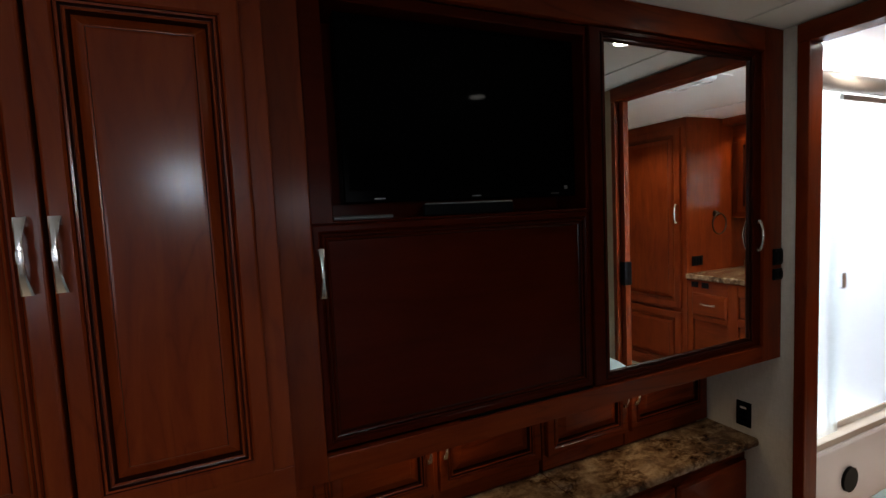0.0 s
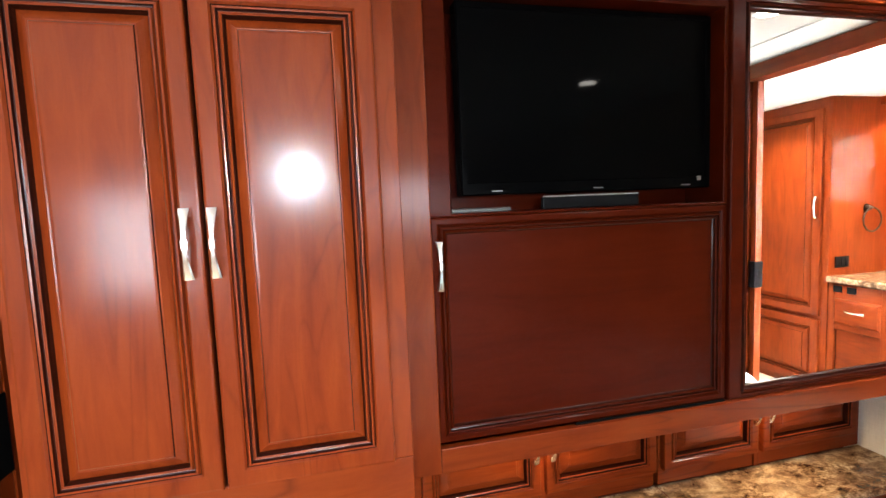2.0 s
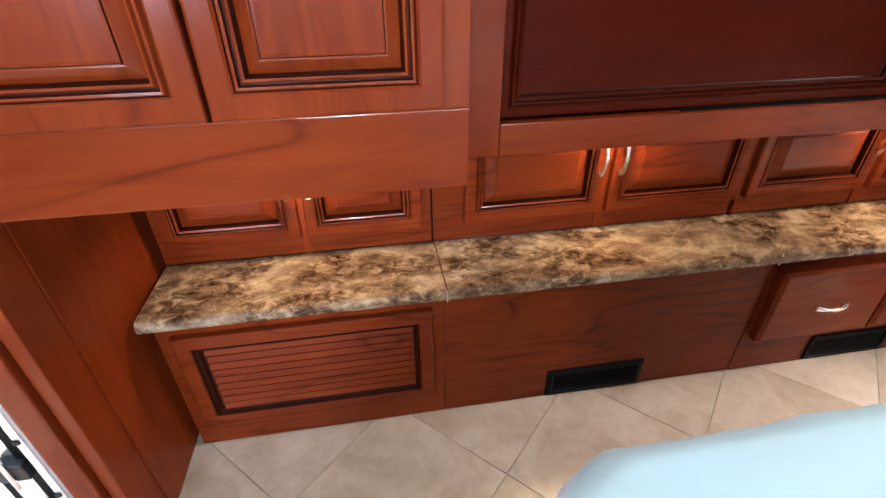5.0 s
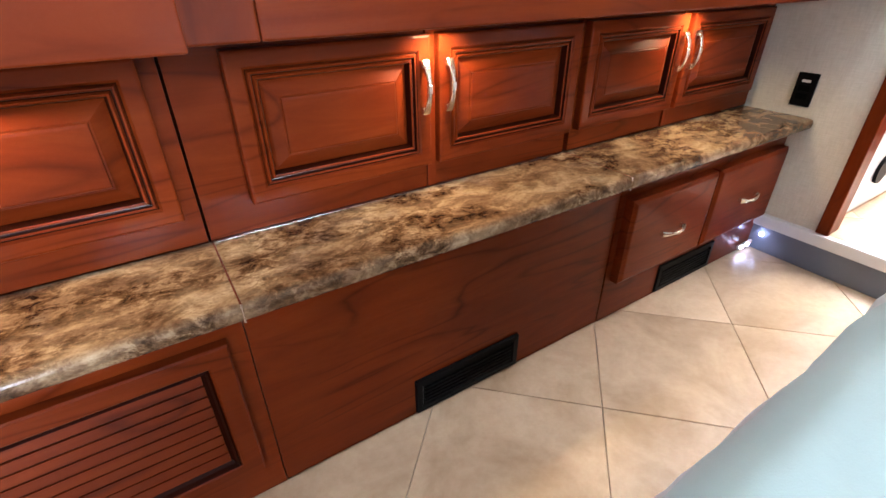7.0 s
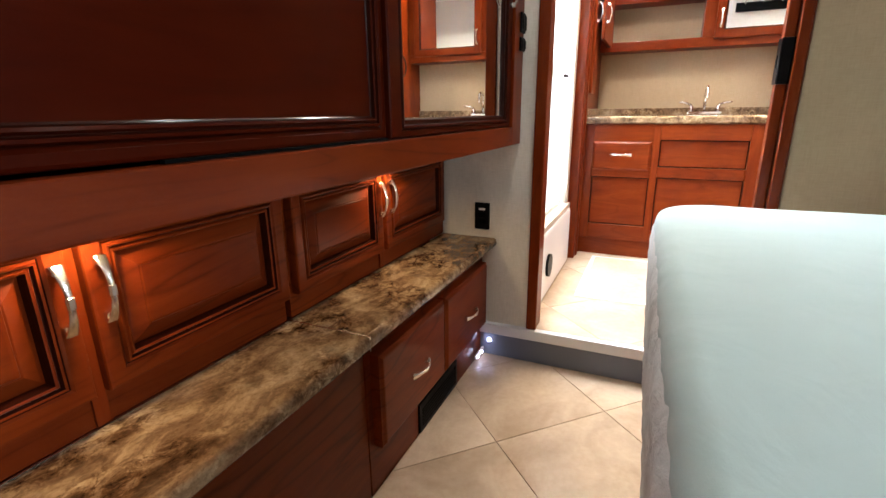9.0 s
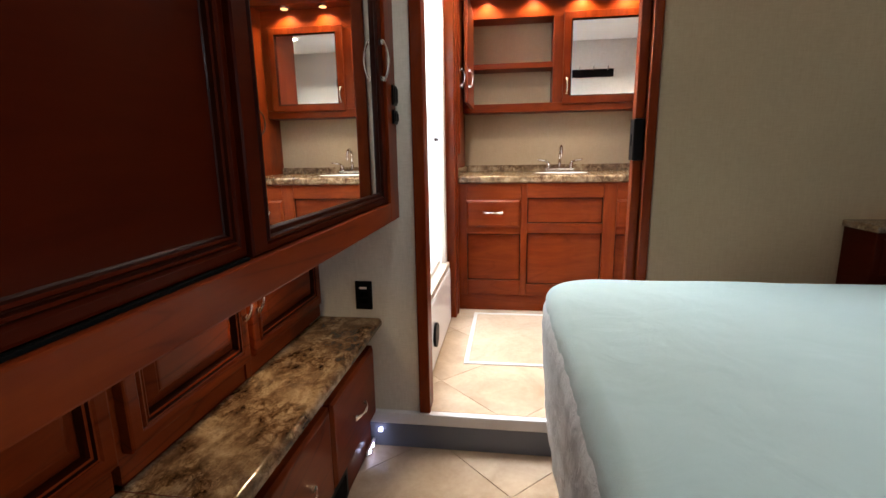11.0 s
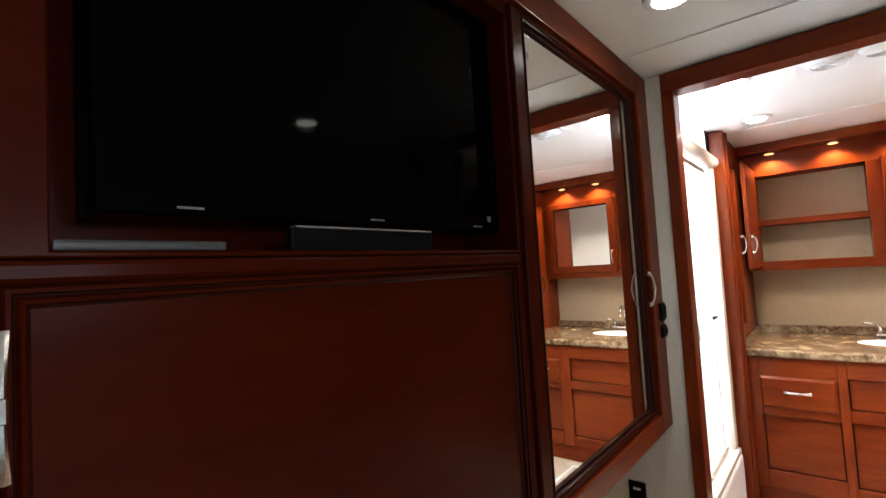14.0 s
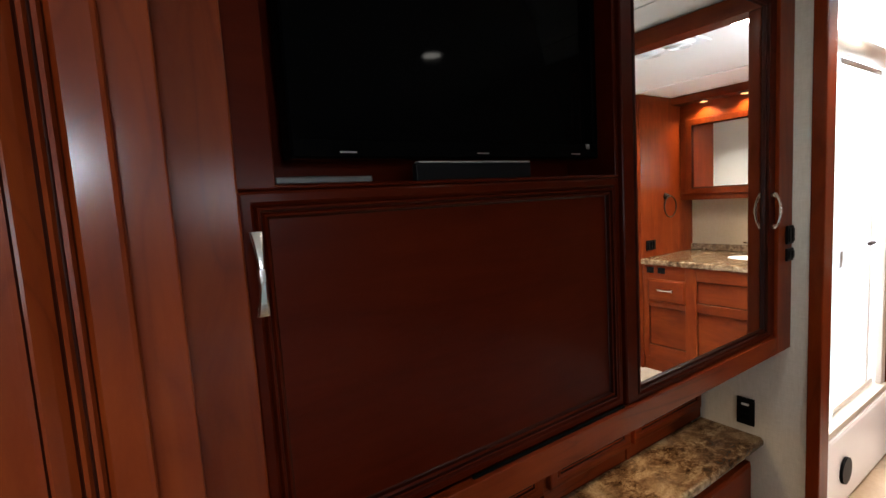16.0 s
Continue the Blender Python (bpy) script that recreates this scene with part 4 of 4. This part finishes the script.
fa = thing("faucet", (3.61, 0.458, 0.925), "chrome two-handle faucet with a high curved spout", "faucet")
part("deck_plate", box(bmesh.new(), 3.585, 3.64, 0.365, 0.550, 0.9256, 0.945, bev=0.006), CHROME, fa)
part("spout", tube(bmesh.new(), [(3.615, 0.458, 0.945), (3.615, 0.458, 1.045)] + [(3.57 + 0.045 * math.cos(a), 0.458, 1.045 + 0.045 * math.sin(a)) for a in (radians(20 * k) for k in range(1, 10))] + [(3.525, 0.458, 1.02)], 0.009, 12), CHROME, fa, "", True)
for y, s in ((0.385, -1), (0.531, 1)):
    h = part("tap", tube(bmesh.new(), [(3.612, y, 0.945), (3.612, y, 0.975), (3.612, y, 0.985)], [0.018, 0.013, 0.006], 14), CHROME, fa, "", True)
    part("lever", tube(bmesh.new(), [(3.612, y, 0.985), (3.6, y + s * 0.03, 0.995), (3.585, y + s * 0.068, 1.0)], [0.007, 0.006, 0.005], 8), CHROME, h, "", True)

# upper cabinet over the vanity
UX = 3.54
up = thing("medicine_cabinet", (3.62, 0.49, 1.31), "cherry upper cabinet with open shelves and a mirror door", "cabinet")
for name, a, m in (("bottom", (UX, 3.704, -0.095, 1.088, 1.305, 1.358), WOOD_Y), ("valance", (UX, 3.704, -0.095, 1.088, 1.867, 1.9925), WOOD_Y), ("stile", (UX, 3.704, 1.030, 1.088, 1.3585, 1.8665), WOOD_V), ("stile", (UX, 3.704, 0.400, 0.525, 1.3585, 1.8665), WOOD_V), ("stile", (UX, 3.704, -0.095, -0.04, 1.3585, 1.8665), WOOD_V), ("shelf", (UX + 0.004, 3.704, 0.5255, 1.0295, 1.570, 1.604), WOOD_Y)):
    part(name, box(bmesh.new(), *a, bev=0.002), m, up)
mr = (-0.464, 0.045, 1.346, 1.882)
fm2 = west(UX - 0.001)
mdoor = part("mirror_door", rings(bmesh.new(), fm2, inset(mr, [(0, 0), (0, 0.018), (0.003, 0.021), (0.042, 0.021), (0.048, 0.012), (0.052, 0.004)]), [0, 0, 0, 1, 1], fill=False), [WOOD_V, GLAZE], up)
part("mirror", rings(bmesh.new(), fm2, inset(mr, [(0.050, 0.002), (0.050, 0.005)])), MIRROR, mdoor, "clear mirror glass")
handle(mdoor, west(UX - 0.022), -0.440, 1.45, 0.10)
leaf = part("open_door", box(bmesh.new(), UX - 0.425, UX - 0.002, 1.020, 1.040, 1.330, 1.900, bev=0.003), WOOD_V, up, "door leaf standing open")
handle(leaf, lambda u, v, d: (u, 1.020 - d, v), UX - 0.398, 1.46, 0.10)
soffit = thing("soffit", (3.34, 0.49, 1.96), "cherry light soffit above the vanity", "soffit", kind="structure")
part("fascia", box(bmesh.new(), 3.428, 3.450, -0.10, 1.124, 1.992, 2.043, bev=0.003), WOOD_Y, soffit)
part("underside", boxes((3.4505, 3.704, -0.10, 1.124, 1.994, 2.006)), WOOD_Y, soffit)
for y in (0.935, 0.648, 0.362, 0.10):
    p = thing("puck_light", (3.492, y, 1.984), "small round warm light under the vanity soffit, lit", "light", "vanity lights")
    part("rim", disc(bmesh.new(), (3.492, y, 1.983), 0.030, 0.0105), NICKEL, p)
    part("lens", disc(bmesh.new(), (3.492, y, 1.9805), 0.023, 0.002), LENS_WARM, p)

# end panel of the vanity beside the shower, with a tall side door
endp = thing("end_panel", (3.34, 1.1, UP), "cherry end panel and post between shower and vanity", "panel", kind="structure")
part("board", boxes((2.97, 3.74, 1.093, 1.115, UP, 2.043)), WOOD_V, endp)
part("post", box(bmesh.new(), 2.9, 2.965, 1.075, 1.140, UP, 2.043, bev=0.004), WOOD_V, endp)
part("cap", box(bmesh.new(), 2.932, 2.968, 1.1815, 1.70, 2.012, 2.043, bev=0.003), WOOD_Y, endp)
part("trim", box(bmesh.new(), 2.966, 2.995, 1.068, 1.092, UP, 2.043, bev=0.004), WOOD_V, endp)
sd = thing("side_cabinet_door", (3.14, 1.075, 0.98), "narrow cherry cabinet door ajar beside the vanity mirror", "cabinet door")
sdl = part("leaf", box(bmesh.new(), 3.07, 3.23, 1.062, 1.080, 1.05, 1.86, bev=0.003), WOOD_V, sd)
handle(sdl, lambda u, v, d: (u, 1.062 - d, v), 3.09, 1.46, 0.10)

# tall cabinet with the towel ring
tall = thing("tall_cabinet", (3.39, -0.4, UP), "tall cherry cabinet with a raised-panel door beside the vanity", "cabinet")
part("carcass", boxes((3.04, 3.74, -0.80, -0.0975, UP, 2.043)), WOOD_V, tall)
d = panel_door(tall, west(3.0395), (0.14, 0.74, 0.66, 1.98), 0.020, 0.05, 0.05)
handle(d, west(3.019), 0.165, 1.36, 0.14)
panel_door(tall, west(3.0395), (0.14, 0.74, UP + 0.05, 0.63), 0.020, 0.05, 0.05)
tr = thing("towel_ring", (3.34, -0.09, 1.30), "dark bronze towel ring on the cabinet side", "towel ring")
part("rosette", tube(bmesh.new(), ((3.34, -0.097, 1.345), (3.34, -0.085, 1.345), (3.34, -0.062, 1.345)), [0.026, 0.020, 0.010], 18), BRONZE, tr, "", True)
part("ring", tube(bmesh.new(), [(3.34 + 0.075 * math.sin(a), -0.060, 1.27 + 0.075 * math.cos(a)) for a in (2 * math.pi * k / 28 for k in range(29))], 0.005, 8), BRONZE, tr, "", True)
sw = thing("switch_plate", (3.14, -0.09, 0.99), "black triple switch plate on the cabinet side above the vanity", "switch")
part("plate", box(bmesh.new(), 3.09, 3.2, -0.0970, -0.089, 0.975, 1.045, bev=0.003), BLACK, sw)
for k in range(3):
    part("rocker", box(bmesh.new(), 3.102 + 0.032 * k, 3.124 + 0.032 * k, -0.0888, -0.084, 0.985, 1.035, bev=0.002), BLACK, sw)

# coat hooks on the bathroom side of the doorway wall
rack = thing("coat_rack", (1.98, 0.04, 1.74), "black coat rack with three hooks on the wall", "coat rack")
part("board", box(bmesh.new(), 1.979, 1.993, -0.15, 0.22, 1.72, 1.79, bev=0.003), BLACK, rack)
for y in (-0.09, 0.035, 0.16):
    part("hook", tube(bmesh.new(), [(1.992, y, 1.775), (2.02, y, 1.772), (2.035, y, 1.79), (2.04, y, 1.81)], 0.005, 8), CHROME, rack, "", True)

# toilet
to = thing("toilet", (2.35, -0.75, UP), "white toilet standing in the bathroom", "toilet")
part("tank", box(bmesh.new(), 1.985, 2.18, -0.98, -0.52, UP + 0.40, UP + 0.74, bev=0.02), PORCELAIN, to)
bm = bmesh.new()
tube(bm, ((2.42, -0.75, UP), (2.40, -0.75, UP + 0.12), (2.42, -0.75, UP + 0.30), (2.42, -0.75, UP + 0.40)), [0.13, 0.11, 0.19, 0.21], 28)
part("bowl", bm, PORCELAIN, to, "", True)
part("lid", disc(bmesh.new(), (2.42, -0.75, UP + 0.402), 0.215, 0.03, 32), PORCELAIN, to)

# ---- shower ----
sh = thing("shower", (2.43, 1.5, UP), "white shower stall with a frosted sliding glass door", "shower")
part("pan", box(bmesh.new(), 1.98, 2.858, 1.100, 2.08, UP, 0.445, bev=0.015), GEL, sh, "white acrylic shower base")
part("drain_cap", tube(bmesh.new(), ((2.275, 1.099, 0.285), (2.275, 1.088, 0.285)), 0.052, 28), BLACK, sh, "round black cap")
part("back_wall", boxes((1.98, 2.86, 2.04, 2.09, 0.446, CEIL)), GEL, sh)
part("side_wall", boxes((2.822, 2.858, 1.142, 2.04, 0.446, CEIL)), GEL, sh)
part("side_wall", boxes((1.98, 2.00, 1.10, 2.04, 0.446, CEIL)), GEL, sh)
part("top_rail", tube(bmesh.new(), ((1.982, 1.128, 1.876), (2.856, 1.128, 1.876)), 0.034, 20), SHOWER_TRIM, sh, "round top rail in backlit beige", True)
part("frame_side", box(bmesh.new(), 2.800, 2.855, 1.118, 1.141, 0.475, 1.850, bev=0.004), SHOWER_TRIM, sh, "frame upright in backlit beige")
part("frame_sill", box(bmesh.new(), 1.982, 2.855, 1.106, 1.176, 0.446, 0.474, bev=0.005), SHOWER_TRIM, sh, "frame sill in backlit beige")
for x0, x1, y in ((2.002, 2.262, 1.134), (2.236, 2.798, 1.156)):
    g = part("glass_door", boxes((x0, x1, y, y + 0.006, 0.476, 1.842)), FROST, sh, "frosted glass door pane")
    g.visible_shadow = False
part("door_stile", box(bmesh.new(), 2.722, 2.740, 1.150, 1.1555, 0.500, 1.820, bev=0.002), SHOWER_TRIM, sh, "thin door stile in backlit beige")
for z0, z1 in ((0.478, 0.500), (1.820, 1.842)):
    part("door_rail", box(bmesh.new(), 2.264, 2.798, 1.148, 1.1555, z0, z1, bev=0.002), SHOWER_TRIM, sh, "thin door rail in backlit beige")
part("door_pull", box(bmesh.new(), 2.248, 2.276, 1.118, 1.1335, 1.072, 1.136, bev=0.004), STEEL, sh, "small grey door pull")
part("towel_bar_end", box(bmesh.new(), 2.672, 2.735, 1.134, 1.1495, 1.112, 1.126, bev=0.003), BRONZE, sh, "dark bar end")
structure("wall_bath_north", boxes((1.975, 3.82, 2.10, 2.16, 0, CEIL), (1.90, 1.979, 1.76, 2.16, 0, CEIL)), GEL, "white wall behind the shower", "wall")

# ---- ceiling fittings ----
# The last fitting is added, to go with the extra bathroom lamp.
for x, y in ((1.26, 0.17), (1.40, 0.94), (2.17, 0.922), (2.81, 0.918), (2.6, -0.3)):
    downlight(x, y)
vf = thing("ceiling_vent", (2.2, 0.58, 2.03), "white round ceiling vent and fan on one plate", "vent")
part("plate", box(bmesh.new(), 2.10, 2.30, 0.42, 0.74, CEIL - 0.008, CEIL - 0.001, bev=0.003), WHITE, vf)
for y in (0.51, 0.65):
    c = part("grille", disc(bmesh.new(), (2.2, y, CEIL - 0.022), 0.055, 0.0135, 28, 0, 0.066), WHITE, vf)
    for k in range(4):
        part("louvre", tube(bmesh.new(), [(2.2 + (0.012 + 0.012 * k) * math.cos(a), y + (0.012 + 0.012 * k) * math.sin(a), CEIL - 0.0235) for a in (2 * math.pi * j / 20 for j in range(21))], 0.0022, 5), WHITE, c)

# floor hatch in the bathroom
ha = thing("floor_hatch", (2.6, 0.6, UP), "floor hatch with a pale metal edge trim", "hatch")
for a in ((2.310, 2.985, 0.960, 0.980), (2.310, 2.985, 0.28, 0.30), (2.310, 2.330, 0.3005, 0.9595), (2.965, 2.985, 0.3005, 0.9595)):
    part("trim_strip", box(bmesh.new(), *a, UP + 0.0015, UP + 0.006, bev=0.0015), ALUMINIUM, ha)

part("panel", box(bmesh.new(), 2.3305, 2.9645, 0.3005, 0.9595, UP + 0.001, UP + 0.0035, bev=0.001), TILE, ha, "cream stone-look hatch panel")

# bedside shelf
ns = thing("nightstand", (1.84, -0.43, 0), "dark cherry bedside cabinet with a stone-look top beyond the bed", "nightstand")
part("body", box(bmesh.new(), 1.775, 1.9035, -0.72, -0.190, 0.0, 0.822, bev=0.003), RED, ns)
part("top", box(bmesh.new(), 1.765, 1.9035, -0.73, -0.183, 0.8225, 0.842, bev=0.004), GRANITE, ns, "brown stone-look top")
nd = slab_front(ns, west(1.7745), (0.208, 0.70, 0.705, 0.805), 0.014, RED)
handle(nd, west(1.7605), 0.262, 0.765, 0.075, False)

# windows in the unseen south wall; the second and third are added for fill
for x0, x1, z0, z1, nm in ((-0.45, 0.05, 1.52, 1.92, "window_1"), (0.25, 0.95, 1.32, 1.72, "added_window_2"), (-1.60, -1.0, 0.95, 1.65, "added_window_3")):
    w = thing(nm, ((x0 + x1) / 2, -1.94, z0), "unseen white-framed window in the south wall", "window", kind="structure")
    for a in ((x0, x0 + 0.03, -1.97, -1.91, z0, z1), (x1 - 0.03, x1, -1.97, -1.91, z0, z1), (x0 + 0.0305, x1 - 0.0305, -1.97, -1.91, z0, z0 + 0.03), (x0 + 0.0305, x1 - 0.0305, -1.97, -1.91, z1 - 0.03, z1)):
        part("window_frame", boxes(a), WHITE, w)

# ---- floor tiles ----
SIDE = 0.283      # half the diagonal of a tile


def clip(poly, axis, value, keep):
    out = []
    for i, a in enumerate(poly):
        b2 = poly[(i + 1) % len(poly)]
        ina, inb = (a[axis] - value) * keep >= 0, (b2[axis] - value) * keep >= 0
        if ina:
            out.append(a)
        if ina != inb:
            t = (value - a[axis]) / (b2[axis] - a[axis])
            out.append((a[0] + (b2[0] - a[0]) * t, a[1] + (b2[1] - a[1]) * t))
    return out


def lay_tiles(parent, x0, x1, y0, y1, z, ox, oy):
    gap = 0.0011
    for i in range(-14, 15):
        for j in range(-14, 15):
            cx, cy = ox + SIDE * (i + j), oy + SIDE * (i - j)
            h = SIDE - gap
            p = [(cx + h, cy), (cx, cy + h), (cx - h, cy), (cx, cy - h)]
            for axis, value, keep in ((0, x0, 1), (0, x1, -1), (1, y0, 1), (1, y1, -1)):
                p = clip(p, axis, value, keep) if len(p) > 2 else []
            if len(p) < 3:
                continue
            area = abs(sum(a[0] * b2[1] - b2[0] * a[1] for a, b2 in zip(p, p[1:] + p[:1]))) / 2
            if area < 0.0006:
                continue
            bm = bmesh.new()
            mx, my = sum(a[0] for a in p) / len(p), sum(a[1] for a in p) / len(p)
            lo = [bm.verts.new((a[0], a[1], z - 0.006)) for a in p]
            mid = [bm.verts.new((a[0], a[1], z - 0.0012)) for a in p]
            hi = [bm.verts.new((a[0] + (mx - a[0]) * 0.006, a[1] + (my - a[1]) * 0.006, z)) for a in p]
            for q, r in ((lo, mid), (mid, hi)):
                for k in range(len(p)):
                    bm.faces.new((q[k], q[(k + 1) % len(p)], r[(k + 1) % len(p)], r[k]))
            bm.faces.new(hi)
            part("floor_tile", bm, TILE, parent)


fl = thing("floor", (0.6, 0.5, 0), "cream stone-look floor tiles laid on the diagonal", "floor", kind="structure")
lay_tiles(fl, -0.69, EAST - 0.013, -1.9, BASE - 0.001, 0.0, 1.107, 1.056)
lay_tiles(fl, -2.2, -0.6905, -1.9, 1.05, 0.0, 1.107, 1.056)
fb = thing("floor_bath", (2.8, 0.4, UP), "cream stone-look floor tiles of the raised bathroom", "floor", kind="structure")
lay_tiles(fb, EAST + 0.007, 3.74, -1.9, 1.10, UP, 1.107 + 0.19, 1.056)
